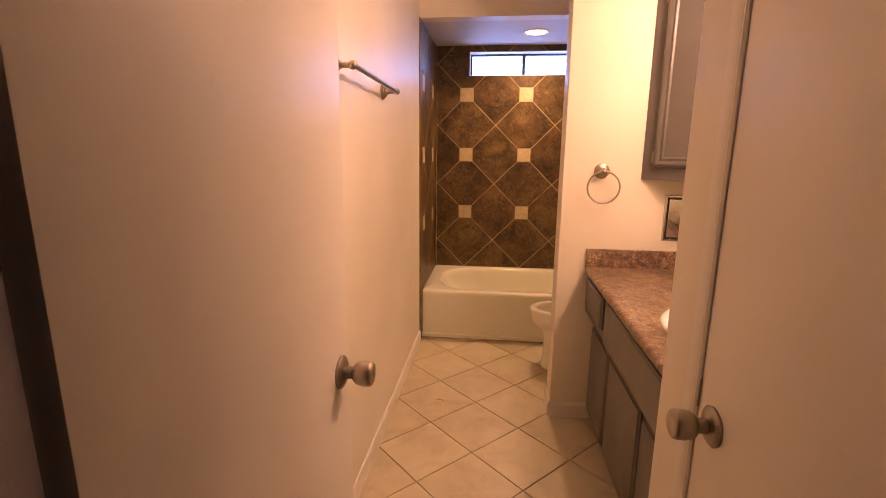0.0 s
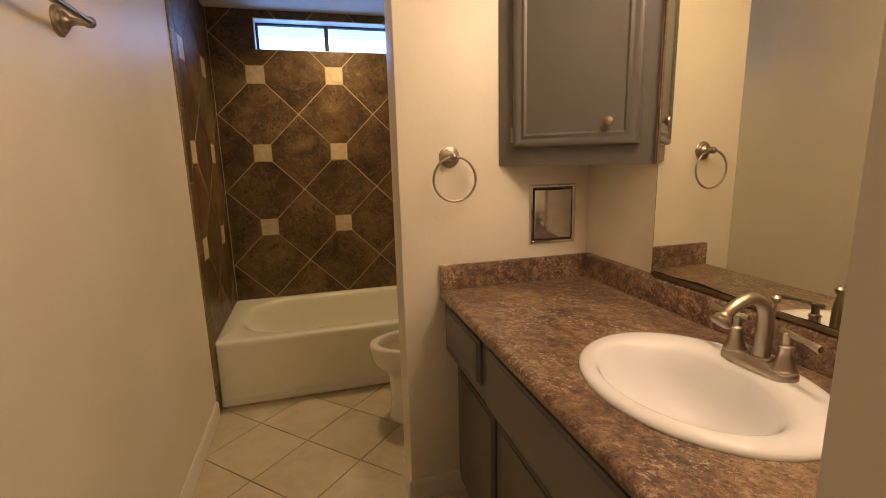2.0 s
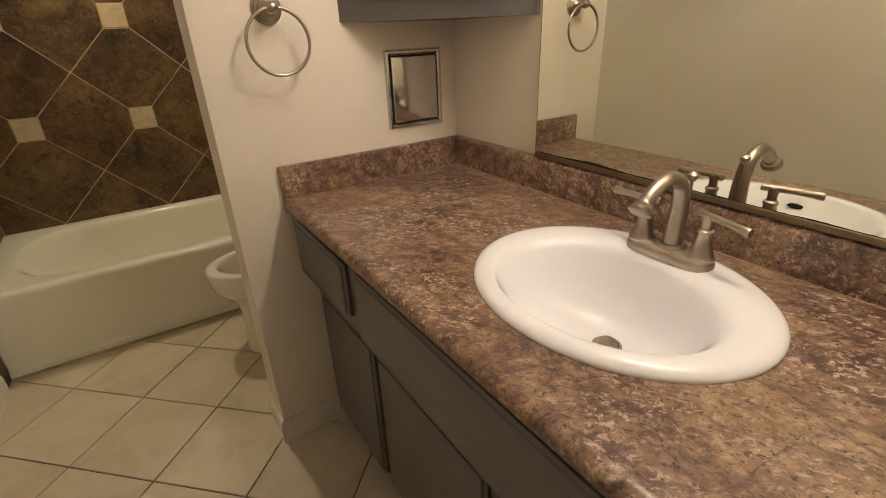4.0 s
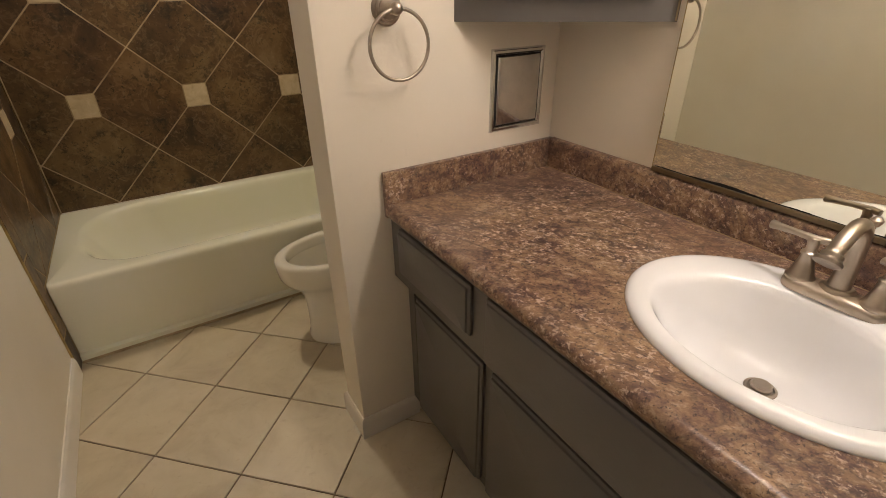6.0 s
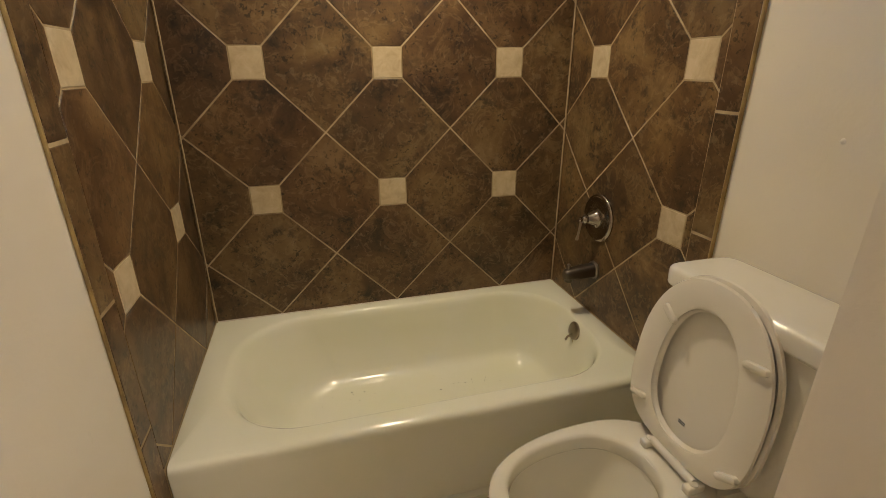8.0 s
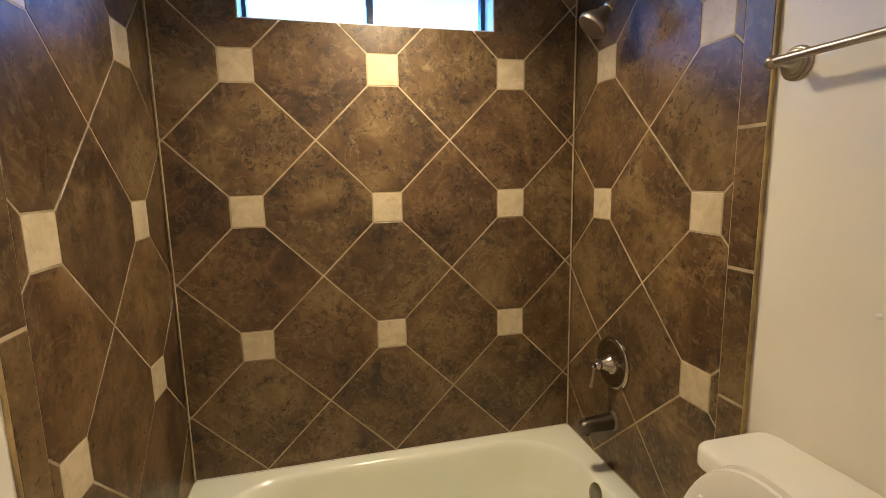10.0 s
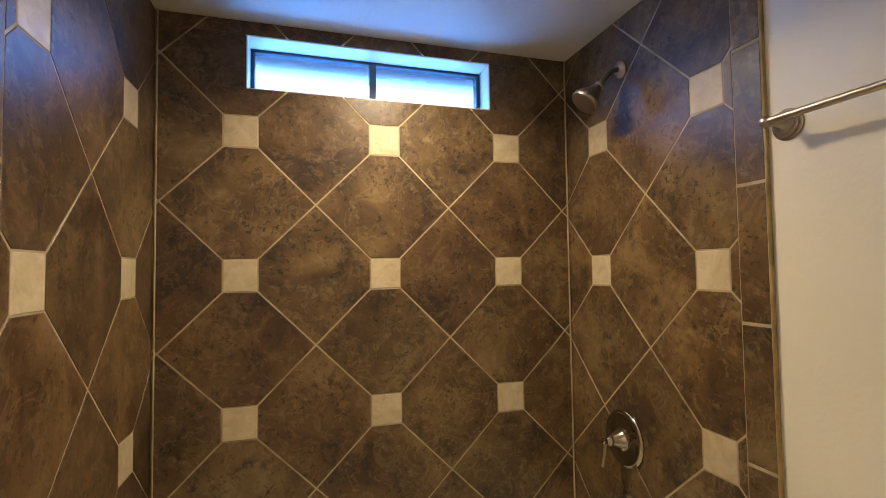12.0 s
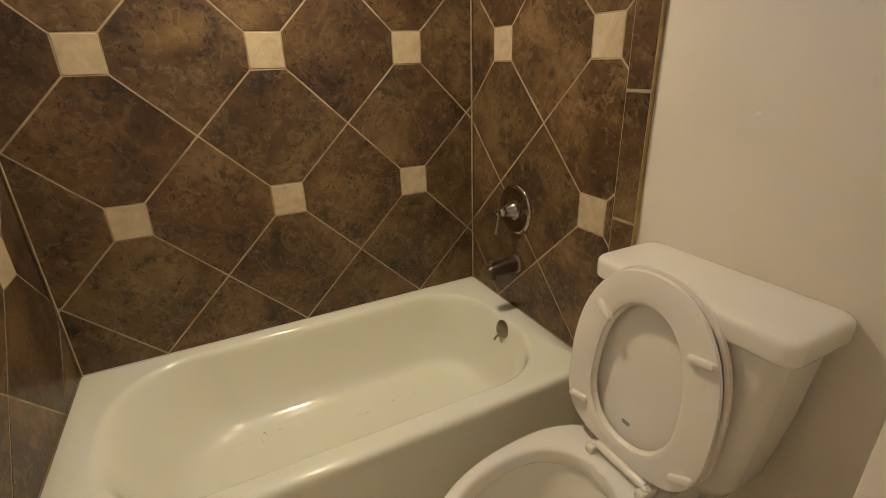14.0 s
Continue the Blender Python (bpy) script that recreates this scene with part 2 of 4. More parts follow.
# ---- mesh helpers ----


def finish(bm, name, mat, smooth=True):
    bmesh.ops.recalc_face_normals(bm, faces=bm.faces)
    me = bpy.data.meshes.new(name)
    bm.to_mesh(me)
    bm.free()
    me.materials.append(mat)
    if smooth:
        for p in me.polygons:
            p.use_smooth = True
        me.set_sharp_from_angle(angle=radians(38))
    return me


def thing(name, base, label, category, group="", kind=""):
    ob = new(name)
    ob.empty_display_size = 0.05
    ob.location = base
    return tagged(ob, label, category, group, kind)


def part(name, bm, mat, parent=None, label="", smooth=True):
    ob = new(name, finish(bm, name, mat, smooth))
    if parent is not None:
        ob.parent = parent
        if parent.type == "EMPTY":
            ob.matrix_parent_inverse = Matrix.Translation(-parent.location)
    if label:
        ob["label"] = label
    return ob


def structure(name, bm, mat, label, category="", smooth=True):
    return tagged(part(name, bm, mat, None, "", smooth), label, category or name.split("_")[0], "", "structure")


def box(x0, x1, y0, y1, z0, z1, bevel=0.0, seg=2, bm=None):
    bm = bm or bmesh.new()
    r = bmesh.ops.create_cube(bm, size=1)
    vs = r["verts"]
    for v in vs:
        v.co = ((x0 + x1) / 2 + v.co.x * (x1 - x0), (y0 + y1) / 2 + v.co.y * (y1 - y0), (z0 + z1) / 2 + v.co.z * (z1 - z0))
    if bevel:
        es = list({e for v in vs for e in v.link_edges})
        bmesh.ops.bevel(bm, geom=es, offset=bevel, segments=seg, affect="EDGES", profile=0.6)
    return bm


def loft(rings, cap0=True, cap1=True, bm=None):
    """A skin over rings of equally many points."""
    bm = bm or bmesh.new()
    rows = [[bm.verts.new(p) for p in ring] for ring in rings]
    k = len(rows[0])
    for a, b in zip(rows, rows[1:]):
        for i in range(k):
            bm.faces.new((a[i], a[(i + 1) % k], b[(i + 1) % k], b[i]))
    if cap0:
        bm.faces.new(rows[0][::-1])
    if cap1:
        bm.faces.new(rows[-1])
    return bm


def basis(axis):
    w = Vector(axis).normalized()
    u = w.orthogonal().normalized()
    return u, w.cross(u), w


def lathe(origin, axis, profile, k=32, bm=None):
    """profile: (distance along the axis, radius)."""
    u, v, w = basis(axis)
    o = Vector(origin)
    rings = [[o + w * d + (u * math.cos(a) + v * math.sin(a)) * max(r, 1e-4) for a in (2 * math.pi * i / k for i in range(k))] for d, r in profile]
    return loft(rings, bm=bm)


def smooth_path(points, steps=8):
    """A curve through the points (Catmull-Rom)."""
    p = [Vector(q) for q in points]
    p = [p[0] * 2 - p[1]] + p + [p[-1] * 2 - p[-2]]
    out = []
    for a, b, c, d in zip(p, p[1:], p[2:], p[3:]):
        for i in range(steps):
            t = i / steps
            out.append(0.5 * (2 * b + (c - a) * t + (2 * a - 5 * b + 4 * c - d) * t * t + (3 * b - a - 3 * c + d) * t ** 3))
    return out + [p[-2]]


def tube(path, radius, k=16, bm=None, closed=False):
    """radius: a number, or one for each point of the path."""
    path = [Vector(q) for q in path]
    m = len(path)
    rads = radius if isinstance(radius, (list, tuple)) else [radius] * m
    u = None
    rings = []
    for i in range(m):
        a = path[i - 1] if (i or closed) else path[i]
        b = path[(i + 1) % m] if (i < m - 1 or closed) else path[i]
        w = (b - a).normalized()
        u = w.orthogonal().normalized() if u is None else (u - w * u.dot(w)).normalized()
        v = w.cross(u)
        rings.append([path[i] + (u * math.cos(t) + v * math.sin(t)) * rads[i] for t in (2 * math.pi * j / k for j in range(k))])
    if closed:
        return loft(rings + [rings[0]], False, False, bm)
    return loft(rings, bm=bm)


def round_rect(cx, cy, hx, hy, r, z, k=10):
    """A rounded rectangle as a ring; r: one radius, or those of the (+,+), (-,+), (-,-), (+,-) corners."""
    rs = r if isinstance(r, (list, tuple)) else (r,) * 4
    out = []
    for (sx, sy), a0, rr in zip(((1, 1), (-1, 1), (-1, -1), (1, -1)), (0, 90, 180, 270), rs):
        for i in range(k + 1):
            a = radians(a0 + 90 * i / k)
            out.append((cx + sx * (hx - rr) + rr * math.cos(a), cy + sy * (hy - rr) + rr * math.sin(a), z))
    return out


def clip(poly, f):
    """The part of a convex polygon on which f >= 0 (f linear)."""
    out = []
    for p, q in zip(poly, poly[1:] + poly[:1]):
        a, b = f(p), f(q)
        if a >= 0:
            out.append(p)
        if (a > 0 and b < 0) or (a < 0 and b > 0):
            t = a / (a - b)
            out.append((p[0] + (q[0] - p[0]) * t, p[1] + (q[1] - p[1]) * t))
    return out


def inside(poly, u0, u1, v0, v1):
    for f in (lambda p: p[0] - u0, lambda p: u1 - p[0], lambda p: p[1] - v0, lambda p: v1 - p[1]):
        poly = clip(poly, f)
        if len(poly) < 3:
            return []
    return poly


def area(poly):
    return abs(sum(p[0] * q[1] - q[0] * p[1] for p, q in zip(poly, poly[1:] + poly[:1]))) / 2


def slab(poly, place, depth, chamfer):
    """A tile: polygon in a wall's own (u, v), face at height 0, with chamfered edges. place(u, v, h) gives the point in the world."""
    c = (sum(p[0] for p in poly) / len(poly), sum(p[1] for p in poly) / len(poly))

    def inner(p):
        d = math.hypot(p[0] - c[0], p[1] - c[1])
        s = max(0.0, 1 - 1.35 * chamfer / max(d, 1e-6))
        return (c[0] + (p[0] - c[0]) * s, c[1] + (p[1] - c[1]) * s)

    rings = [[place(p[0], p[1], -depth) for p in poly], [place(p[0], p[1], -chamfer) for p in poly], [place(*inner(p), 0.0) for p in poly]]
    return loft(rings, True, True)

# ---- plan ----
X_TILE_R, Y_TILE_B = 1.54, 4.25
Y_PART0, Y_PART1, X_PART = 2.458, 2.601, 0.850
X_VAN, Y_VAN0 = 1.589, 1.078
BAR_Y0, BAR_Y1 = 1.63, 2.31
X_CLOSET = 0.889
Z_SOFFIT, Z_CEIL = 2.264, 2.44
Y_EDGE = 3.372

# ---- large structure ----
floor = structure("floor", box(-0.12, 1.72, 0.30, 4.40, -0.12, -0.005), M_fgrout, "cream ceramic floor tiles laid diagonally with dark grout", "floor")
wall_left = structure("wall_left", box(-0.13, -0.008, 0.345, 4.40, -0.02, Z_CEIL), M_wall, "cream painted wall with light orange-peel texture", "wall")

# back wall, with the opening of the window
WX0, WX1, WZ0, WZ1 = 0.284, 1.190, 2.028, 2.212
bm = bmesh.new()
box(-0.008, 1.72, 4.262, 4.40, -0.02, WZ0, bm=bm)
box(-0.008, 1.72, 4.262, 4.40, WZ1, Z_CEIL, bm=bm)
box(-0.008, WX0, 4.262, 4.40, WZ0, WZ1, bm=bm)
box(WX1, 1.72, 4.262, 4.40, WZ0, WZ1, bm=bm)
wall_back = structure("wall_back", bm, M_grout, "brown stone-look tiled wall with cream insets over the tub", "wall")
wall_right = structure("wall_right", box(1.552, 1.72, Y_PART1, 4.262, -0.02, Z_CEIL), M_wall, "cream painted wall behind the toilet", "wall")
wall_vanity = structure("wall_vanity", box(X_VAN, 1.72, Y_VAN0 - 0.10, Y_PART1, -0.02, Z_CEIL), M_wall, "cream painted wall behind the vanity mirror", "wall")
wall_partition = structure("wall_partition", box(X_PART, X_VAN, Y_PART0, Y_PART1, -0.02, Z_CEIL, 0.006, 2), M_wall, "cream painted partition wall between vanity and toilet", "wall")
wall_header = structure("wall_header", box(-0.008, 1.552, Y_EDGE + 0.02, 3.50, Z_SOFFIT - 0.002, Z_CEIL), M_wall, "painted header above the tub alcove", "wall")

# closet wall beside the entrance, with its door opening
DY0, DY1, DZ = 0.37, 0.907, 2.03
structure("wall_closet_near", box(X_CLOSET, X_CLOSET + 0.11, 0.345, DY0, -0.02, Z_CEIL), M_wall, "cream painted closet wall next to the entrance", "wall")
structure("wall_closet_end", box(X_CLOSET + 0.11, X_VAN, Y_VAN0 - 0.11, Y_VAN0, -0.02, Z_CEIL), M_wall, "cream painted end wall of the closet beside the vanity", "wall")
structure("wall_closet_header", box(X_CLOSET, X_CLOSET + 0.11, DY0, DY1, DZ, Z_CEIL), M_wall, "cream painted wall above the closet door", "wall")
wall_closet = structure("wall_closet", box(X_CLOSET, X_CLOSET + 0.11, DY1, Y_VAN0, -0.02, Z_CEIL), M_wall, "cream painted closet wall beside the entrance", "wall")
closet_back = structure("wall_closet_inside", box(1.50, 1.56, 0.345, 0.968, -0.02, Z_CEIL), M_hall_shade, "plain wall inside the closet", "wall")

# entrance wall and the hall before it, their dimness painted in
EX0, EX1 = 0.209, 0.83
bm = bmesh.new()
box(-1.0, EX0 - 0.02, 0.235, 0.345, -0.02, Z_CEIL, bm=bm)
box(EX1 + 0.02, 1.56, 0.235, 0.345, -0.02, Z_CEIL, bm=bm)
box(EX0 - 0.02, EX1 + 0.02, 0.235, 0.345, 2.06, Z_CEIL, bm=bm)
wall_entrance = structure("wall_entrance", bm, M_hall_shade, "wall with the entrance doorway, shade put into its darker paint", "wall")
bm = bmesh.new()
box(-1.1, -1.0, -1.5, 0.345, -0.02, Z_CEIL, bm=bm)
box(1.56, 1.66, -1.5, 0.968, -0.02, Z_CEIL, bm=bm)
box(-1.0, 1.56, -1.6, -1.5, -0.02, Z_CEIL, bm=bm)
wall_hall = structure("wall_hall", bm, M_hall_shade, "plain hall walls, dimness put into their darker paint", "wall")
M_carpet = material("brown_carpet", (0.13, 0.08, 0.05), 0.95)
n = Nodes(M_carpet)
n.colour(n.ramp(n.noise(120, 4), [(0.3, (0.08, 0.045, 0.028)), (0.7, (0.19, 0.12, 0.075))]))
n.bump(n.noise(260, 2), 0.6, 0.004)
hall_floor = structure("floor_hall", box(-1.1, 1.66, -1.6, 0.30, -0.12, 0.0), M_carpet, "brown carpet of the dim hall", "floor")

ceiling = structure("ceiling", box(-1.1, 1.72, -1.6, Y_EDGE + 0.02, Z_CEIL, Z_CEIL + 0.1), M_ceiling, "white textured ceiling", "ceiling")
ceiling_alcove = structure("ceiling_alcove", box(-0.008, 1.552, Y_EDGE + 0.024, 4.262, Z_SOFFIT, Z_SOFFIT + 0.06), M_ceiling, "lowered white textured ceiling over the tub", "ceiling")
roof = structure("ceiling_roof", box(-0.2, 1.8, Y_EDGE + 0.02, 4.40, Z_CEIL, Z_CEIL + 0.1), M_ceiling, "closing slab above the alcove", "ceiling")


def skirting(name, path, h=0.085, t=0.012):
    """A baseboard with an eased top along straight lines of (x, y), its face to the left of the way."""
    bm = bmesh.new()
    prof = ((0, 0), (t, 0), (t, h - 0.018), (t * 0.75, h - 0.008), (t * 0.35, h), (0, h))
    rings = []
    for i, p in enumerate(path):
        a, b = Vector(path[max(i - 1, 0)]), Vector(path[min(i + 1, len(path) - 1)])
        p = Vector(p)
        d1, d2 = (p - a), (b - p)
        d1 = d1.normalized() if d1.length else d2.normalized()
        d2 = d2.normalized() if d2.length else d1
        n1, n2 = Vector((-d1.y, d1.x)), Vector((-d2.y, d2.x))
        nn = (n1 + n2) / (1 + n1.dot(n2))
        rings.append([(p.x + nn.x * u, p.y + nn.y * u, z) for u, z in prof])
    loft(rings, bm=bm)
    return structure(name, bm, M_trim, "white painted baseboard", "baseboard")


skirting("baseboard_left", [(-0.008, Y_EDGE - 0.004), (-0.008, 0.45)])
skirting("baseboard_partition", [(1.06, Y_PART0), (X_PART, Y_PART0), (X_PART, Y_PART1), (1.552, Y_PART1)])
skirting("baseboard_toilet", [(1.552, Y_PART1 + 0.012), (1.552, Y_EDGE - 0.004)])

# ---- entrance door, standing open along the wall ----


def knob(parent, origin, way):
    """A rose, a neck and a drum-shaped grip."""
    rose = part("rose", lathe(origin, way, [(0, 0.033), (0.004, 0.034), (0.007, 0.031), (0.010, 0.024), (0.013, 0.016), (0.014, 0.0)]), M_dull, parent, "worn nickel rose")
    part("neck", lathe(origin, way, [(0.008, 0.015), (0.018, 0.0125), (0.028, 0.0125), (0.034, 0.018)], 24), M_dull, rose)
    part("grip", lathe(origin, way, [(0.026, 0.013), (0.030, 0.018), (0.036, 0.0225), (0.048, 0.0250), (0.060, 0.0250), (0.065, 0.0235), (0.0675, 0.020), (0.0677, 0.010), (0.066, 0.0)]), M_nickel, rose, "scratched nickel grip")
    return rose


door_1 = thing("door_1", (EX0, 0.37, 0.0), "cream painted flush door standing open against the wall", "door", kind="structure")
leaf = part("leaf", box(EX0 - 0.022, EX0 + 0.013, 0.372, 1.000, 0.012, 2.035, 0.002, 2), M_door, door_1)
knob(leaf, (EX0 + 0.013, 0.943, 0.968), (1, 0, 0))
for hz in (0.25, 1.05, 1.85):
    part("hinge", tube([(EX0 + 0.017, 0.366, hz - 0.045), (EX0 + 0.017, 0.366, hz + 0.045)], 0.006, 12), M_dull, leaf, "worn steel hinge")
# jamb, head and casing get the darkened hall colour to look unlit
frame_1 = thing("door_frame_1", (EX0, 0.36, 0.0), "jamb of the entrance doorway, shade put into its darker paint", "door frame", kind="structure")
part("jamb", box(EX0 - 0.02, EX0, 0.22, 0.36, 0, 2.06, 0.002), M_hall_shade, frame_1)
part("jamb", box(EX1, EX1 + 0.02, 0.22, 0.36, 0, 2.06, 0.002), M_hall_shade, frame_1)
part("head", box(EX0, EX1, 0.22, 0.36, 2.04, 2.06, 0.002), M_hall_shade, frame_1)


def casing(name, parent, a, b, out, along, w=0.062, t=0.016, mat=None):
    """A moulded casing from a to b; out: away from the wall, along: across the casing, away from the opening."""
    a, b, out, along = Vector(a), Vector(b), Vector(out), Vector(along)
    prof = ((0, 0), (0, 0.32), (0.08, 0.72), (0.2, 0.62), (0.26, 0.78), (0.55, 0.9), (0.72, 1.0), (0.82, 0.92), (0.9, 1.0), (1, 0.85), (1, 0))
    ring = lambda o: [o + along * (u * w) + out * (h * t) for u, h in prof]
    return part(name, loft([ring(a), ring(b)]), mat or M_trim, parent)


casing("casing", frame_1, (EX0 - 0.006, 0.22, 0), (EX0 - 0.006, 0.22, 2.10), (0, -1, 0), (-1, 0, 0), mat=M_hall_shade)

# ---- closet door ----
frame_2 = thing("door_frame_2", (X_CLOSET, 0.7, 0.0), "cream painted moulded casing round the closet door", "door frame", kind="structure")
casing("casing", frame_2, (X_CLOSET, DY1 - 0.004, 0), (X_CLOSET, DY1 - 0.004, DZ + 0.06), (-1, 0, 0), (0, 1, 0), 0.042, 0.009)
casing("casing", frame_2, (X_CLOSET, DY0 - 0.02, 0), (X_CLOSET, DY0 - 0.02, DZ + 0.06), (-1, 0, 0), (0, 1, 0), 0.02)
casing("casing", frame_2, (X_CLOSET, DY0, DZ - 0.004), (X_CLOSET, DY1 + 0.038, DZ - 0.004), (-1, 0, 0), (0, 0, 1), t=0.009)
part("stop", box(X_CLOSET + 0.045, X_CLOSET + 0.10, DY1 - 0.012, DY1 - 0.0005, 0, DZ), M_trim, frame_2)
part("latch_plate", box(X_CLOSET - 0.0035, X_CLOSET - 0.0002, DY1 - 0.0068, DY1 - 0.0045, 0.965, 1.018, 0.0008, 1), M_dull, frame_2, "worn steel strike plate")
door_2 = thing("door_2", (X_CLOSET, 0.7, 0.0), "cream painted flush closet door standing closed", "door", kind="structure")
leaf = part("leaf", box(X_CLOSET + 0.001, X_CLOSET + 0.036, DY0 + 0.003, DY1 - 0.003, 0.012, DZ - 0.003, 0.002, 2), M_door, door_2)
knob(leaf, (X_CLOSET + 0.001, 0.846, 0.961), (-1, 0, 0))

# ---- window over the tub ----
window_1 = thing("window_1", (0.737, 4.33, WZ0), "narrow sliding window with frosted panes above the tub", "window", kind="structure")
yf = 4.35
for nm, b in (("window_frame", (WX0, WX1, yf, yf + 0.04, WZ0, WZ0 + 0.007)), ("window_frame", (WX0, WX1, yf, yf + 0.04, WZ1 - 0.011, WZ1)), ("window_frame", (WX0, WX0 + 0.014, yf, yf + 0.04, WZ0 + 0.007, WZ1 - 0.011)), ("window_frame", (WX1 - 0.016, WX1, yf, yf + 0.04, WZ0 + 0.007, WZ1 - 0.011)), ("mullion", (0.722, 0.748, yf - 0.006, yf + 0.03, WZ0 + 0.007, WZ1 - 0.011))):
    part(nm, box(*b, 0.002, 1), M_frame, window_1, "dark aluminium frame")
for x0, x1, yy in ((WX0 + 0.014, 0.722, yf + 0.010), (0.748, WX1 - 0.016, yf + 0.022)):
    p = part("pane", box(x0, x1, yy, yy + 0.004, WZ0 + 0.007, WZ1 - 0.011), M_glass, window_1, "pale frosted glass")
    p.visible_shadow = False
part("catch", box(0.726, 0.744, yf - 0.016, yf - 0.006, 2.05, 2.085, 0.003), M_frame, window_1)
part("reveal", box(WX0 + 0.001, WX1 - 0.001, 4.251, yf, WZ0 - 0.012, WZ0 + 0.0005, 0.002), M_trim, window_1, "white reveal")
part("reveal", box(WX0 + 0.001, WX1 - 0.001, 4.251, yf, WZ1 - 0.001, WZ1 + 0.012, 0.002), M_trim, window_1, "white reveal")
part("reveal", box(WX0 - 0.012, WX0 + 0.0005, 4.251, yf, WZ0 - 0.012, WZ1 + 0.012, 0.002), M_trim, window_1, "white reveal")
part("reveal", box(WX1 - 0.0005, WX1 + 0.012, 4.251, yf, WZ0 - 0.012, WZ1 + 0.012, 0.002), M_trim, window_1, "white reveal")
# added eave, long enough to give the panes a bluer top
eave = structure("eave", box(-1.5, 3.0, 4.402, 5.36, 2.56, 2.62), M_eave, "added eave outside the window, blue light put into its paint", "eave")
# added glowing sheet, no real object; it brightens the panes
backdrop = structure("backdrop", box(-60, 60, 60, 60.1, -5, 45), M_haze, "glowing blue sheet standing in for the bright outdoors beyond the window", "backdrop")
ground = structure("ground", box(-70, 70, 4.402, 61, -0.6, -0.5), M_carpet, "plain ground outside", "ground")

# ---- tub ----
tub = thing("bathtub", (0.77, 3.85, 0.0), "bone-white enamelled alcove bathtub with specks of grit", "bathtub")
RIM = 0.372
YA, YB = 3.450, 4.249


def tub_ring(x0, x1, y0, y1, r, z):
    return round_rect((x0 + x1) / 2, (y0 + y1) / 2, (x1 - x0) / 2, (y1 - y0) / 2, r, z, 12)


rings = [
    tub_ring(0.002, 1.538, YA - 0.010, YB, 0.004, 0.0),
    tub_ring(0.002, 1.538, YA - 0.010, YB, 0.004, 0.030),
    tub_ring(0.002, 1.538, YA + 0.006, YB, 0.004, 0.040),
    tub_ring(0.002, 1.538, YA + 0.002, YB, 0.006, 0.335),
    tub_ring(0.002, 1.538, YA + 0.002, YB, 0.006, 0.350),
    tub_ring(0.002, 1.538, YA + 0.005, YB, 0.008, 0.361),
    tub_ring(0.002, 1.538, YA + 0.010, YB, 0.008, 0.3675),
    tub_ring(0.0025, 1.5375, YA + 0.018, YB - 0.0005, 0.010, 0.3712),
    tub_ring(0.003, 1.537, YA + 0.028, YB - 0.001, 0.010, RIM),
    tub_ring(0.085, 1.455, YA + 0.068, YB - 0.046, (0.24, 0.26, 0.26, 0.24), RIM + 0.001),
    tub_ring(0.096, 1.452, YA + 0.074, YB - 0.051, (0.24, 0.26, 0.26, 0.24), RIM - 0.0012),
    tub_ring(0.106, 1.449, YA + 0.081, YB - 0.057, (0.24, 0.26, 0.26, 0.24), RIM - 0.007),
    tub_ring(0.115, 1.446, YA + 0.087, YB - 0.062, (0.238, 0.258, 0.258, 0.238), RIM - 0.018),
    tub_ring(0.128, 1.441, YA + 0.093, YB - 0.067, (0.235, 0.255, 0.255, 0.235), RIM - 0.040),
    tub_ring(0.160, 1.433, YA + 0.104, YB - 0.077, (0.225, 0.245, 0.245, 0.225), 0.26),
    tub_ring(0.195, 1.423, YA + 0.115, YB - 0.087, (0.215, 0.235, 0.235, 0.215), 0.19),
    tub_ring(0.228, 1.412, YA + 0.127, YB - 0.098, (0.205, 0.22, 0.22, 0.205), 0.135),
    tub_ring(0.256, 1.399, YA + 0.140, YB - 0.110, (0.195, 0.205, 0.205, 0.195), 0.102),
    tub_ring(0.284, 1.383, YA + 0.156, YB - 0.125, (0.18, 0.19, 0.19, 0.18), 0.082),
    tub_ring(0.315, 1.362, YA + 0.176, YB - 0.144, (0.165, 0.175, 0.175, 0.165), 0.071),
    tub_ring(0.360, 1.330, YA + 0.204, YB - 0.172, (0.15, 0.155, 0.155, 0.15), 0.0655),
    tub_ring(0.46, 1.27, YA + 0.27, YB - 0.24, (0.10, 0.11, 0.11, 0.10), 0.0635),
    tub_ring(0.80, 1.15, YA + 0.36, YB - 0.33, 0.04, 0.060),
]
part("shell", loft(rings, False, True), M_tub, tub)
plate = part("overflow_plate", lathe((1.443, 3.855, 0.324), (-0.97, 0, 0.24), [(0, 0.038), (0.006, 0.038), (0.010, 0.033), (0.012, 0.012), (0.012, 0.0)]), M_dull, tub, "tarnished metal overflow plate")
part("trip_lever", tube([(1.428, 3.855, 0.311), (1.411, 3.858, 0.298), (1.405, 3.860, 0.285)], 0.0045, 10), M_dull, plate)
part("drip_stain", tube(smooth_path([(1.4385, 3.853, 0.286), (1.4365, 3.853, 0.268), (1.4345, 3.852, 0.246), (1.432, 3.852, 0.232)], 4), [0.0035] * 4 + [0.0028] * 4 + [0.0020] * 4 + [0.0006], 8), M_caulk, tub, "brownish drip stain")
grit = bmesh.new()
rng = random.Random(5)
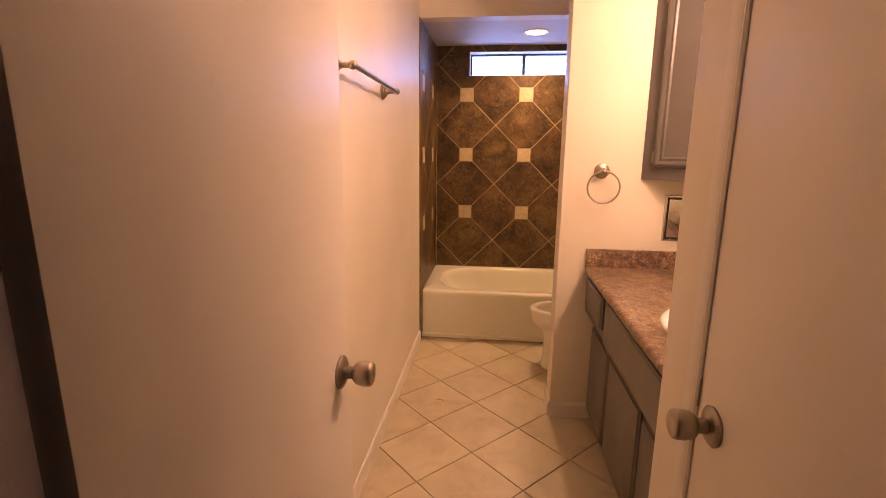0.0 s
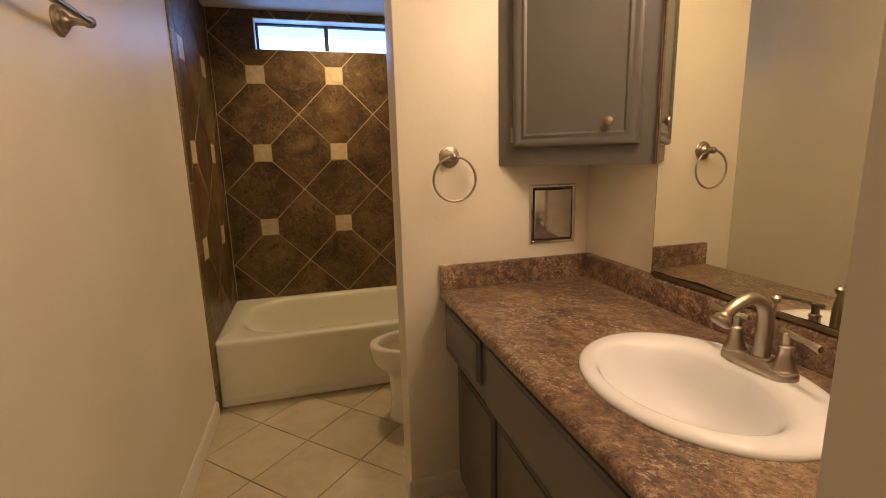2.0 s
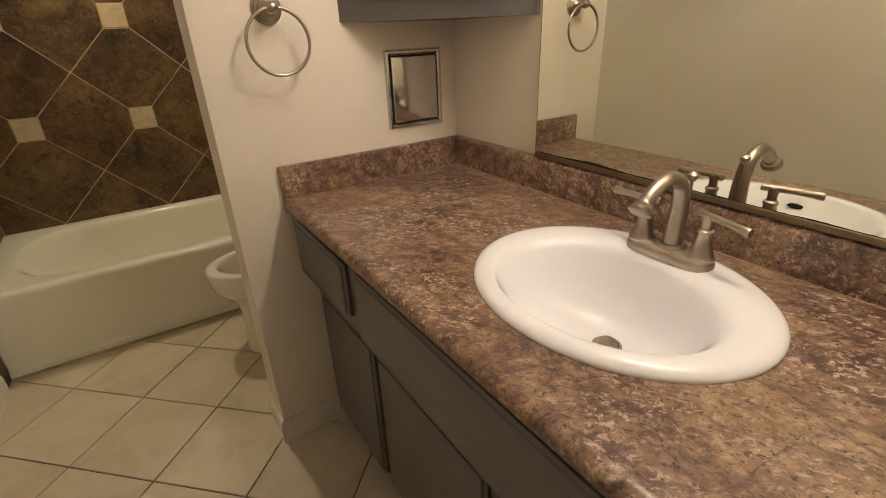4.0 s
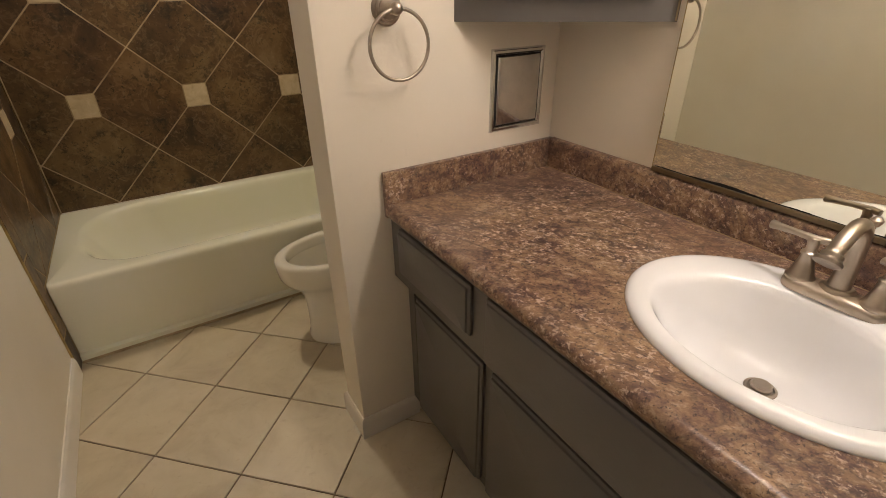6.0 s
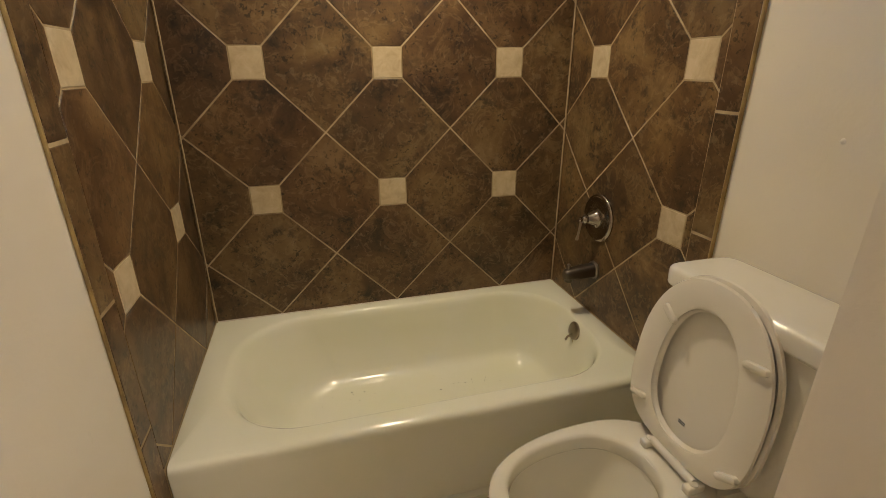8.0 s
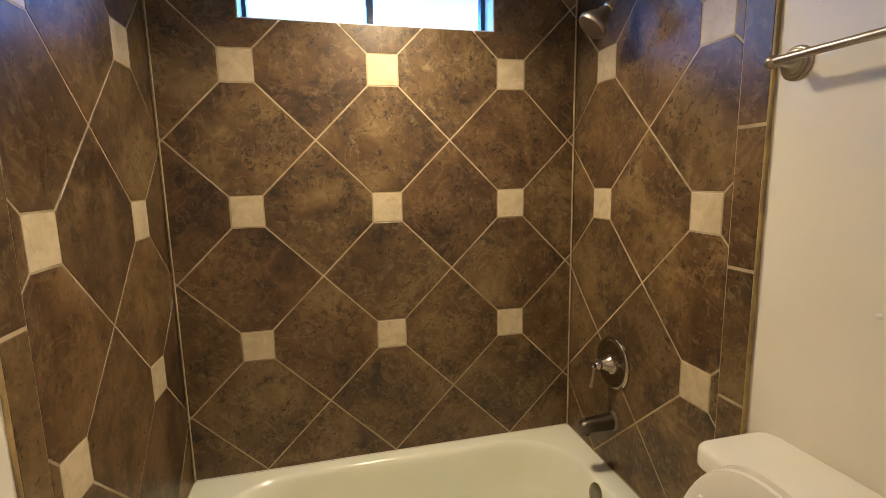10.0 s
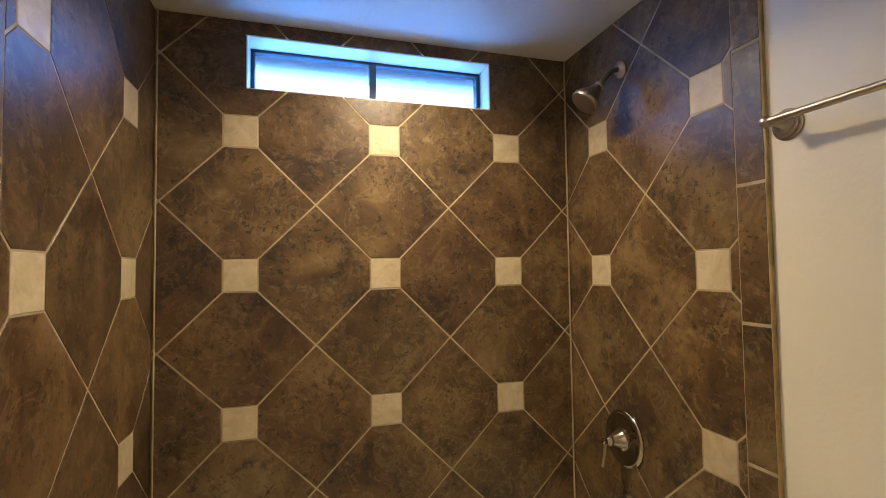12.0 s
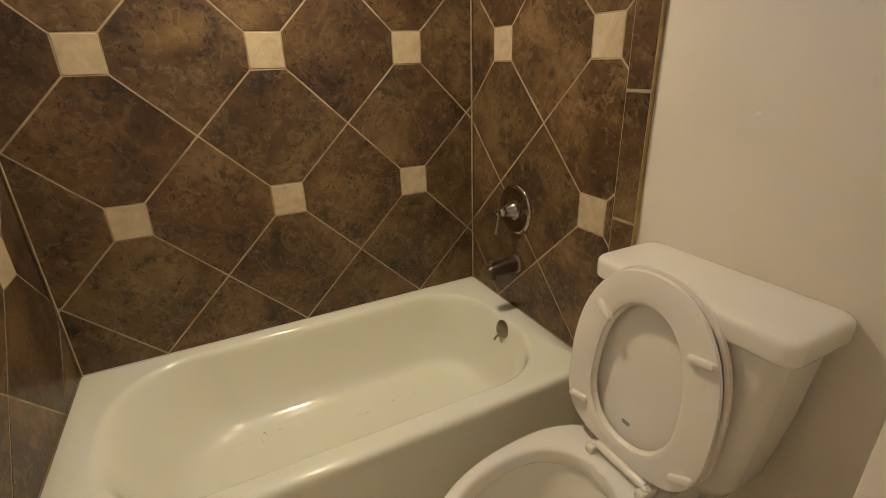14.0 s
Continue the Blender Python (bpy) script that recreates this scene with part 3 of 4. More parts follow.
for k in range(30):
    gx = rng.gauss(0.50, 0.09) if k % 2 else rng.gauss(0.98, 0.08)
    gy = 4.02 + rng.gauss(0.0, 0.035) - (gx - 0.5) * 0.06
    s = rng.uniform(0.0007, 0.0018)
    bmesh.ops.create_icosphere(grit, subdivisions=1, radius=s, matrix=Matrix.Translation((gx, gy, 0.0655)) @ Matrix.Diagonal((rng.uniform(0.8, 2.8), 1, 0.5, 1)))
tagged(part("grit", grit, M_rubber), "dark specks of grit on the tub floor", "dirt", "", "stuff")

# ---- tub and shower fittings ----
valve = thing("shower_valve", (X_TILE_R, 3.925, 0.79), "worn nickel shower valve with a lever on a round plate", "shower valve")
part("escutcheon", lathe((X_TILE_R, 3.925, 0.79), (-1, 0, 0), [(0, 0.097), (0.005, 0.097), (0.010, 0.093), (0.0125, 0.087), (0.0125, 0.082), (0.010, 0.076), (0.0095, 0.058), (0.012, 0.046), (0.013, 0.0)], 44), M_polish, valve)
part("hub", lathe((X_TILE_R - 0.010, 3.925, 0.79), (-1, 0, 0), [(0, 0.040), (0.007, 0.039), (0.010, 0.034), (0.013, 0.031), (0.045, 0.0175), (0.050, 0.0195), (0.055, 0.0185), (0.060, 0.0125), (0.066, 0.0095), (0.071, 0.011), (0.077, 0.0105), (0.081, 0.006), (0.082, 0)], 30), M_polish, valve)
part("lever", tube(smooth_path([(1.462, 3.925, 0.788), (1.461, 3.927, 0.770), (1.460, 3.932, 0.738), (1.459, 3.938, 0.706), (1.459, 3.940, 0.698)], 4), [0.0058] * 4 + [0.0050] * 4 + [0.0050] * 4 + [0.0062] * 4 + [0.004], 14), M_nickel, valve)
spout = thing("tub_spout", (X_TILE_R, 3.915, 0.565), "worn nickel tub spout on the tiled wall", "tub spout")
SPY = 3.915
body_rings = [[(x, SPY + p[0], z + p[1]) for p in round_rect(0, 0, hy, hz, r, 0, 5)] for x, z, hy, hz, r in (
    (1.540, 0.566, 0.027, 0.030, 0.020), (1.500, 0.565, 0.026, 0.029, 0.019), (1.450, 0.563, 0.024, 0.026, 0.017),
    (1.420, 0.561, 0.023, 0.024, 0.016), (1.408, 0.559, 0.021, 0.021, 0.015), (1.402, 0.558, 0.016, 0.015, 0.012))]
spout_body = part("body", loft(body_rings), M_spout, spout)
part("nozzle", lathe((1.424, SPY, 0.545), (0, 0, -1), [(0, 0.0185), (0.012, 0.0180), (0.017, 0.0165), (0.016, 0.012), (0.004, 0.011), (0.004, 0.0)], 22), M_spout, spout_body)
part("flange", lathe((1.540, 3.915, 0.567), (-1, 0, 0), [(0, 0.037), (0.006, 0.037), (0.010, 0.032)]), M_dull, spout)
part("diverter", lathe((1.420, 3.915, 0.581), (0, 0, 1), [(0, 0.004), (0.018, 0.004), (0.019, 0.007), (0.024, 0.007), (0.026, 0.0)], 16), M_dull, spout)

shower = thing("wall_shower", (X_TILE_R, 3.889, 2.078), "nickel shower head on a bent wall arm", "shower")
part("flange", lathe((1.540, 3.889, 2.078), (-1, 0, -0.15), [(0, 0.030), (0.005, 0.030), (0.012, 0.022), (0.016, 0.012)]), M_nickel, shower)
part("arm", tube(smooth_path([(1.54, 3.889, 2.078), (1.505, 3.885, 2.070), (1.470, 3.878, 2.040), (1.440, 3.872, 2.005)], 6), 0.0095, 14), M_nickel, shower)
wd = Vector((-0.66, 0.10, -0.74)).normalized()
part("bell", lathe((1.446, 3.873, 2.012), wd, [(0, 0.012), (0.006, 0.017), (0.013, 0.017), (0.016, 0.013), (0.023, 0.014), (0.027, 0.020), (0.033, 0.022), (0.040, 0.022), (0.056, 0.034), (0.072, 0.044), (0.080, 0.049), (0.090, 0.050), (0.096, 0.047)], 28), M_nickel, shower)
part("spray_face", lathe(Vector((1.446, 3.873, 2.012)) + wd * 0.093, wd, [(0, 0.046), (0.004, 0.045), (0.005, 0.030), (0.004, 0.0)], 28), M_dull, shower, "worn metal spray face")

can_light = thing("recessed_light", (0.79, 3.84, Z_SOFFIT), "round recessed ceiling light, switched on, with white trim", "ceiling light")
part("trim_ring", lathe((0.79, 3.84, Z_SOFFIT), (0, 0, -1), [(-0.002, 0.096), (0.003, 0.096), (0.006, 0.090), (0.003, 0.078), (-0.002, 0.074)], 40), M_trim, can_light)
part("lens", lathe((0.79, 3.84, Z_SOFFIT - 0.001), (0, 0, -1), [(-0.001, 0.0745), (0.002, 0.070), (0.004, 0.045), (0.005, 0.0)], 40), M_glow, can_light, "glowing frosted lens")

# ---- toilet ----
TY = 3.112
toilet = thing("toilet", (1.15, TY, 0.0), "bone-white porcelain toilet with its seat and lid raised", "toilet")


def egg(x_front, x_back, half, z, k=56, cy=TY, blunt=0.38):
    """An elongated bowl outline; widest nearer to the back."""
    xm = x_back - (x_back - x_front) * blunt
    out = []
    for i in range(k):
        a = 2 * math.pi * i / k
        c, s = math.cos(a), math.sin(a)
        rx = (x_back - xm) if c > 0 else (xm - x_front)
        out.append((xm + rx * (abs(c) ** 0.92) * (1 if c > 0 else -1), cy + half * (abs(s) ** 0.94) * (1 if s > 0 else -1), z))
    return out


RZ = 0.398
bowl = [
    egg(0.864, 1.395, 0.152, 0.0, cy=TY - 0.034), egg(0.862, 1.395, 0.154, 0.014, cy=TY - 0.034), egg(0.870, 1.385, 0.147, 0.032, cy=TY - 0.033), egg(0.875, 1.378, 0.142, 0.10, cy=TY - 0.028),
    egg(0.875, 1.370, 0.139, 0.17, cy=TY - 0.020), egg(0.870, 1.366, 0.138, 0.215, cy=TY - 0.012), egg(0.857, 1.365, 0.142, 0.240, cy=TY - 0.006), egg(0.832, 1.365, 0.150, 0.262), egg(0.806, 1.365, 0.167, 0.284), egg(0.792, 1.365, 0.178, 0.306), egg(0.787, 1.365, 0.182, 0.328), egg(0.783, 1.365, 0.184, 0.355),
    egg(0.781, 1.365, 0.185, 0.380), egg(0.783, 1.364, 0.184, 0.390), egg(0.788, 1.362, 0.180, RZ - 0.003), egg(0.797, 1.355, 0.173, RZ),
    egg(0.820, 1.228, 0.146, RZ), egg(0.827, 1.222, 0.139, RZ - 0.003), egg(0.831, 1.218, 0.135, RZ - 0.010), egg(0.834, 1.214, 0.132, 0.358),
    egg(0.830, 1.218, 0.137, 0.350), egg(0.842, 1.206, 0.127, 0.310), egg(0.872, 1.186, 0.108, 0.262), egg(0.915, 1.160, 0.084, 0.215), egg(0.965, 1.13, 0.058, 0.172), egg(1.00, 1.10, 0.04, 0.150),
]
part("bowl", loft(bowl, True, True), M_toilet, toilet)
part("water", loft([egg(0.925, 1.153, 0.077, 0.2005), egg(0.926, 1.152, 0.076, 0.202)]), M_bowl, toilet, "stained water")
part("deck", loft([round_rect(1.325, TY - 0.01, 0.11, 0.125, 0.03, z, 6) for z in (0.30, 0.385)] + [round_rect(1.325, TY - 0.01, 0.106, 0.121, 0.03, 0.394, 6)]), M_toilet, toilet)
TC = 3.078
tank = part("tank", loft([round_rect(1.446, TC, 0.070, 0.140, 0.050, 0.392, 8), round_rect(1.444, TC, 0.082, 0.160, 0.052, 0.408, 8), round_rect(1.442, TC, 0.090, 0.176, 0.050, 0.450, 8), round_rect(1.444, TC, 0.092, 0.199, 0.044, 0.62, 8), round_rect(1.447, TC, 0.092, 0.216, 0.038, 0.815, 8)]), M_toilet, toilet)
lid_rings = ((0.103, 0.232, 0.812), (0.1075, 0.2365, 0.816), (0.109, 0.238, 0.822), (0.109, 0.238, 0.850), (0.108, 0.237, 0.857), (0.105, 0.234, 0.862), (0.100, 0.229, 0.8648), (0.092, 0.221, 0.866), (0.060, 0.190, 0.8668))
part("tank_lid", loft([round_rect(1.444, TC, hx, hy, 0.036, z, 8) for hx, hy, z in lid_rings]), M_toilet, toilet)
part("flush_lever", tube([(1.350, 3.288, 0.772), (1.336, 3.290, 0.772), (1.330, 3.292, 0.768), (1.328, 3.294, 0.748)], 0.006, 10), M_chrome, toilet, "chrome flush lever")

# raised seat: drawn flat, then stood up about its hinge
HX, HZ, LEAN_BACK = 1.262, 0.418, radians(84)


def stood(p, lift=0.0):
    """A point (distance from the hinge, sideways, height above the seat's underside) of the raised seat. lift shifts it back."""
    d, s, h = p
    ca, sa = math.cos(LEAN_BACK), math.sin(LEAN_BACK)
    return (HX + d * ca + (h + lift) * sa, TY - 0.003 + s, HZ + d * sa - (h + lift) * ca)


def seat_outline(a0, a1, half, h, k=56, blunt=0.40, square=0.0):
    """An egg from a0 to a1 along the seat; square: how far the hinge end is squared off."""
    dm = a0 + (a1 - a0) * blunt
    out = []
    for i in range(k):
        a = 2 * math.pi * i / k
        c, s = math.cos(a), math.sin(a)
        r = (a1 - dm) if c > 0 else (dm - a0)
        pc, ps = (0.86, 0.92) if c > 0 else (0.86 - 0.30 * square, 0.92 - 0.34 * square)
        out.append((dm + r * (abs(c) ** pc) * (1 if c > 0 else -1), half * (abs(s) ** ps) * (1 if s > 0 else -1), h))
    return out


seat = part("seat", loft([[stood(p) for p in r] for r in (
    seat_outline(0.052, 0.402, 0.114, 0.018), seat_outline(0.047, 0.408, 0.119, 0.013), seat_outline(0.045, 0.410, 0.121, 0.008), seat_outline(0.047, 0.409, 0.120, 0.002), seat_outline(0.041, 0.418, 0.129, -0.002),
    seat_outline(0.030, 0.452, 0.174, -0.001, square=0.6), seat_outline(0.018, 0.470, 0.189, 0.0, square=0.8), seat_outline(0.010, 0.479, 0.195, 0.002, square=0.8), seat_outline(0.008, 0.483, 0.197, 0.008, square=0.8), seat_outline(0.016, 0.474, 0.190, 0.016, square=0.8),
    seat_outline(0.052, 0.402, 0.114, 0.018))], False, False), M_seat, toilet)
part("lid", loft([[stood(p, 0.021) for p in r] for r in (
    seat_outline(0.048, 0.448, 0.168, 0.013, square=0.8), seat_outline(0.030, 0.466, 0.186, 0.011, square=0.8), seat_outline(0.024, 0.474, 0.191, 0.0, square=0.8), seat_outline(0.012, 0.486, 0.200, 0.002, square=0.8), seat_outline(0.010, 0.488, 0.201, 0.010, square=0.8), seat_outline(0.03, 0.472, 0.186, 0.019, square=0.8))]), M_seat, toilet)
for d, s, ang in ((0.351, 0.112, -35), (0.355, -0.137, 8), (0.088, 0.141, 12), (0.085, -0.160, 30)):
    bm = loft([round_rect(0, 0, 0.030, 0.009, 0.008, 0.0, 4), round_rect(0, 0, 0.027, 0.008, 0.007, 0.010, 4), round_rect(0, 0, 0.021, 0.004, 0.004, 0.013, 4)])
    ca, sa = math.cos(radians(90 + ang)), math.sin(radians(90 + ang))
    for v in bm.verts:
        u, w, h = v.co
        v.co = stood((d + u * ca - w * sa, s + u * sa + w * ca, -h))
    part("bumper", bm, M_seat, seat)
for k in (-0.003, 0.003):
    bm = bmesh.new()
    loft([[stood((0.084 + u + k, w + 0.016, h + 0.0330)) for u, w in ((-0.0012, -0.011), (0.0012, -0.011), (0.0012, 0.011), (-0.0012, 0.011))] for h in (0.0, 0.001)], bm=bm)
    part("moulded_mark", bm, M_frame, seat, "small dark unreadable mark")
for s in (-0.078, 0.078):
    hp = part("seat_hinge", box(HX - 0.028, HX + 0.022, TY - 0.022 + s - 0.012, TY - 0.022 + s + 0.012, RZ - 0.001, RZ + 0.022, 0.006, 3), M_seat, toilet)
    part("hinge_cap", lathe((HX - 0.004, TY - 0.022 + s, RZ + 0.018), (0, 0, 1), [(0, 0.011), (0.006, 0.0105), (0.009, 0.007), (0.0095, 0)], 18), M_seat, hp)
part("hinge_bar", tube([(HX, TY - 0.096, HZ), (HX, TY + 0.052, HZ)], 0.0115, 16), M_seat, toilet)
for s in (-0.105, 0.105):
    part("bolt_cap", lathe((1.165, TY - 0.034 + s * 1.24, 0.008), (0, 0, 1), [(0, 0.016), (0.010, 0.015), (0.018, 0.009), (0.02, 0)], 16), M_toilet, toilet)

# ---- vanity ----
XU, XL = 1.001, 1.046
ZR = 0.610
vanity = thing("vanity_cabinet", (1.3, 1.8, 0.0), "grey painted vanity cabinet under the marbled top", "vanity cabinet")
YV1 = Y_PART0 - 0.002
YV0 = Y_VAN0 + 0.002
G1, G2 = 2.040, 1.590
part("carcass", box(XL + 0.26, X_VAN - 0.003, YV0, YV1, 0.085, 0.70, 0.001, 1), M_grey, vanity)
part("bottom_panel", box(XL + 0.0185, XL + 0.2595, YV0, YV1, 0.085, 0.101), M_grey, vanity)
part("toe_kick", box(XL + 0.06, XL + 0.08, YV0, YV1, 0.0, 0.085), M_grey, vanity, "dark recessed toe kick")
part("apron", box(XU, XL + 0.03, YV0, YV1 - 0.006, ZR, 0.798, 0.0015, 1), M_grey, vanity)
part("bottom_rail", box(XL, XL + 0.018, YV0, YV1, 0.085, 0.115), M_grey, vanity)
for y0, y1 in ((YV1 - 0.035, YV1), (G1 - 0.026, G1 + 0.026), (G2 - 0.024, G2 + 0.024), (YV0, YV0 + 0.04)):
    part("stile", box(XL + 0.0005, XL + 0.0175, y0, y1, 0.1155, ZR - 0.0005), M_grey, vanity)


def front(name, x, t, y0, y1, z0, z1, lip=0.012):
    """An overlay front with a rounded, routed edge."""
    cy, cz = (y0 + y1) / 2, (z0 + z1) / 2
    hy, hz = (y1 - y0) / 2, (z1 - z0) / 2
    ring = lambda i, d, r=0.003: [(x - d, p[0], p[1]) for p in round_rect(cy, cz, hy - i, hz - i, r, 0, 3)]
    return part(name, loft([ring(0, 0.0005), ring(0, t * 0.45), ring(0.003, t * 0.62), ring(0.006, t * 0.66), ring(0.008, t * 0.92), ring(lip, t), ring(min(hy, hz) * 0.8, t + 0.0003)]), M_grey, vanity)


front("drawer_front", XU, 0.018, 2.056, 2.390, 0.655, 0.792)
front("false_front", XU, 0.013, YV0 + 0.02, 2.004, ZR + 0.008, 0.792)
front("cabinet_door", XL, 0.019, G1 + 0.018, 2.392, 0.098, ZR - 0.064)
front("cabinet_door", XL, 0.019, G2 + 0.015, G1 - 0.016, 0.098, ZR - 0.064)
front("cabinet_door", XL, 0.019, YV0 + 0.025, G2 - 0.015, 0.098, ZR - 0.064)

ZT = 0.842
counter = thing("countertop", (1.3, 1.8, 0.80), "brown marbled laminate countertop with rolled edge and backsplash", "countertop")
XC = 0.982
prof = [(X_VAN - 0.022, ZT - 0.038), (XC + 0.016, ZT - 0.038), (XC + 0.006, ZT - 0.034), (XC + 0.001, ZT - 0.026), (XC, ZT - 0.016), (XC + 0.003, ZT - 0.007), (XC + 0.009, ZT - 0.0015), (XC + 0.018, ZT + 0.0015), (XC + 0.030, ZT), (X_VAN - 0.030, ZT), (X_VAN - 0.024, ZT + 0.003), (X_VAN - 0.022, ZT + 0.008)]
YC1 = Y_PART0 - 0.020
SX, SY, SA, SB = 1.300, 1.596, 0.220, 0.264
# the top is cut open round the sink, so it is skinned from the front edge to the opening
CX0, CX1 = XC + 0.030, X_VAN - 0.0215


def top_edge(z, k=96):
    """The outline of the flat top, point for point opposite the oval opening."""
    pts = []
    for i in range(k):
        a = 2 * math.pi * i / k
        dx, dy = SA * math.cos(a), SB * math.sin(a)
        s = min(((CX1 - SX) if dx > 0 else (CX0 - SX)) / dx if abs(dx) > 1e-9 else 1e9, ((YC1 - SY) if dy > 0 else (YV0 - SY)) / dy if abs(dy) > 1e-9 else 1e9)
        pts.append([SX + dx * s, SY + dy * s, z])
    for cx, cy in ((CX0, YV0), (CX0, YC1), (CX1, YV0), (CX1, YC1)):
        near = min(pts, key=lambda p: (p[0] - cx) ** 2 + (p[1] - cy) ** 2)
        near[0], near[1] = cx, cy
    return pts


def opening(z, k=96):
    return [(SX + (SA - 0.009) * math.cos(2 * math.pi * i / k), SY + (SB - 0.009) * math.sin(2 * math.pi * i / k), z) for i in range(k)]


bm = loft([top_edge(ZT - 0.038), top_edge(ZT), opening(ZT), opening(ZT - 0.038), top_edge(ZT - 0.038)], False, False)
part("slab", bm, M_top, counter)
edge = [p for p in prof[1:9]] + [(XC + 0.030, ZT - 0.038)]
part("rolled_edge", loft([[(x, y, z) for x, z in edge] for y in (YV0, YC1)]), M_top, counter)
bs = [(X_VAN - 0.001, ZT - 0.005), (X_VAN - 0.0215, ZT - 0.005), (X_VAN - 0.0215, ZT + 0.078), (X_VAN - 0.019, ZT + 0.086), (X_VAN - 0.013, ZT + 0.091), (X_VAN - 0.001, ZT + 0.092)]
part("backsplash", loft([[(x, y, z) for x, z in bs] for y in (YV0, YC1)]), M_top, counter)
part("side_splash", box(XC + 0.004, X_VAN - 0.001, YC1, Y_PART0 - 0.001, ZT - 0.038, ZT + 0.090, 0.003, 2), M_top, counter)
part("caulk_line", tube([(X_VAN - 0.0225, YV0, ZT + 0.001), (X_VAN - 0.0225, YC1, ZT + 0.001)], 0.0012, 6), M_grout, counter, "thin caulk line")

# ---- sink and faucet ----
sink = thing("sink", (SX, SY, ZT), "white oval porcelain drop-in sink", "sink")


def oval(cx, cy, a, b, z, k=64):
    return [(cx + a * math.cos(2 * math.pi * i / k), cy + b * math.sin(2 * math.pi * i / k), z) for i in range(k)]


BX = 1.268
sr = [oval(SX, SY, SA - 0.012, SB - 0.012, ZT - 0.030), oval(SX, SY, SA - 0.001, SB - 0.001, ZT - 0.001), oval(SX, SY, SA, SB, ZT + 0.002), oval(SX, SY, SA - 0.001, SB - 0.001, ZT + 0.006), oval(SX, SY, SA - 0.005, SB - 0.005, ZT + 0.0105), oval(SX, SY, SA - 0.012, SB - 0.012, ZT + 0.0145), oval(SX - 0.003, SY, SA - 0.022, SB - 0.022, ZT + 0.0162), 
      oval(SX - 0.012, SY, 0.182, 0.226, ZT + 0.0163), oval(SX - 0.020, SY, 0.170, 0.214, ZT + 0.0156), oval(SX - 0.027, SY, 0.160, 0.205, ZT + 0.0125), oval(SX - 0.031, SY, 0.153, 0.197, ZT + 0.006), oval(BX + 0.001, SY, 0.148, 0.189, ZT - 0.004), oval(BX + 0.003, SY, 0.142, 0.178, ZT - 0.022), oval(BX + 0.007, SY, 0.135, 0.165, ZT - 0.045), oval(BX + 0.014, SY, 0.125, 0.149, ZT - 0.070),
      oval(BX + 0.022, SY, 0.112, 0.130, ZT - 0.092), oval(BX + 0.030, SY, 0.095, 0.107, ZT - 0.110), oval(BX + 0.037, SY, 0.073, 0.080, ZT - 0.123), oval(BX + 0.042, SY, 0.050, 0.054, ZT - 0.130), oval(BX + 0.046, SY, 0.028, 0.030, ZT - 0.134)]
part("basin", loft(sr, False, True), M_sink, sink)
dr = part("drain", lathe((BX + 0.046, SY, ZT - 0.135), (0, 0, 1), [(0, 0.027), (0.003, 0.027), (0.005, 0.022), (0.002, 0.021), (0.002, 0)], 28), M_nickel, sink, "nickel drain ring")
part("stopper", lathe((BX + 0.046, SY, ZT - 0.132), (0, 0, 1), [(0, 0.016), (0.006, 0.018), (0.010, 0.015), (0.011, 0.0)], 24), M_nickel, dr)
slot = [(0.0175 * math.cos(a), 0.0055 * math.sin(a)) for a in (2 * math.pi * i / 20 for i in range(20))]
# no hole is cut; a black plug stands for its dark inside
part("overflow_slot", loft([[(BX - 0.1385 + 0.30 * -v + d, SY + u, ZT - 0.020 + v) for u, v in slot] for d in (-0.003, 0.0035)]), M_dark, sink, "overflow slot, its inner shade shown by a black plug")

FX, FY, FZ = 1.456, 1.590, ZT + 0.0160
faucet = thing("faucet", (FX, FY, FZ), "brushed nickel two-handle faucet with an arched spout", "faucet")
part("base_plate", loft([round_rect(FX, FY, 0.029, 0.083, 0.028, FZ - 0.002, 8), round_rect(FX, FY, 0.029, 0.083, 0.028, FZ + 0.008, 8), round_rect(FX, FY, 0.026, 0.080, 0.025, FZ + 0.014, 8), round_rect(FX, FY, 0.018, 0.072, 0.017, FZ + 0.018, 8)]), M_nickel, faucet)
sp = smooth_path([(FX + 0.006, FY, FZ + 0.012), (FX + 0.008, FY, FZ + 0.060), (FX + 0.008, FY, FZ + 0.105), (FX - 0.004, FY, FZ + 0.138), (FX - 0.034, FY, FZ + 0.154), (FX - 0.068, FY, FZ + 0.146), (FX - 0.094, FY, FZ + 0.130), (FX - 0.108, FY, FZ + 0.114)], 6)
part("spout", tube(sp, [0.0180 - 0.0055 * min(1, i / 22) + (0.0035 if i > len(sp) - 5 else 0) for i in range(len(sp))], 22), M_nickel, faucet)
part("aerator", lathe((FX - 0.1055, FY, FZ + 0.117), (-0.62, 0, -0.78), [(0, 0.0165), (0.005, 0.0205), (0.010, 0.0205), (0.012, 0.017), (0.010, 0.0)], 20), M_dull, faucet)
part("spout_collar", lathe((FX + 0.006, FY, FZ + 0.014), (0, 0, 1), [(0, 0.028), (0.005, 0.027), (0.010, 0.023)], 24), M_nickel, faucet)
part("lift_rod", lathe((FX + 0.026, FY - 0.004, FZ + 0.015), (0, 0, 1), [(0, 0.003), (0.122, 0.003), (0.124, 0.006), (0.131, 0.0095), (0.135, 0.0095), (0.140, 0.005), (0.141, 0)], 14), M_nickel, faucet)
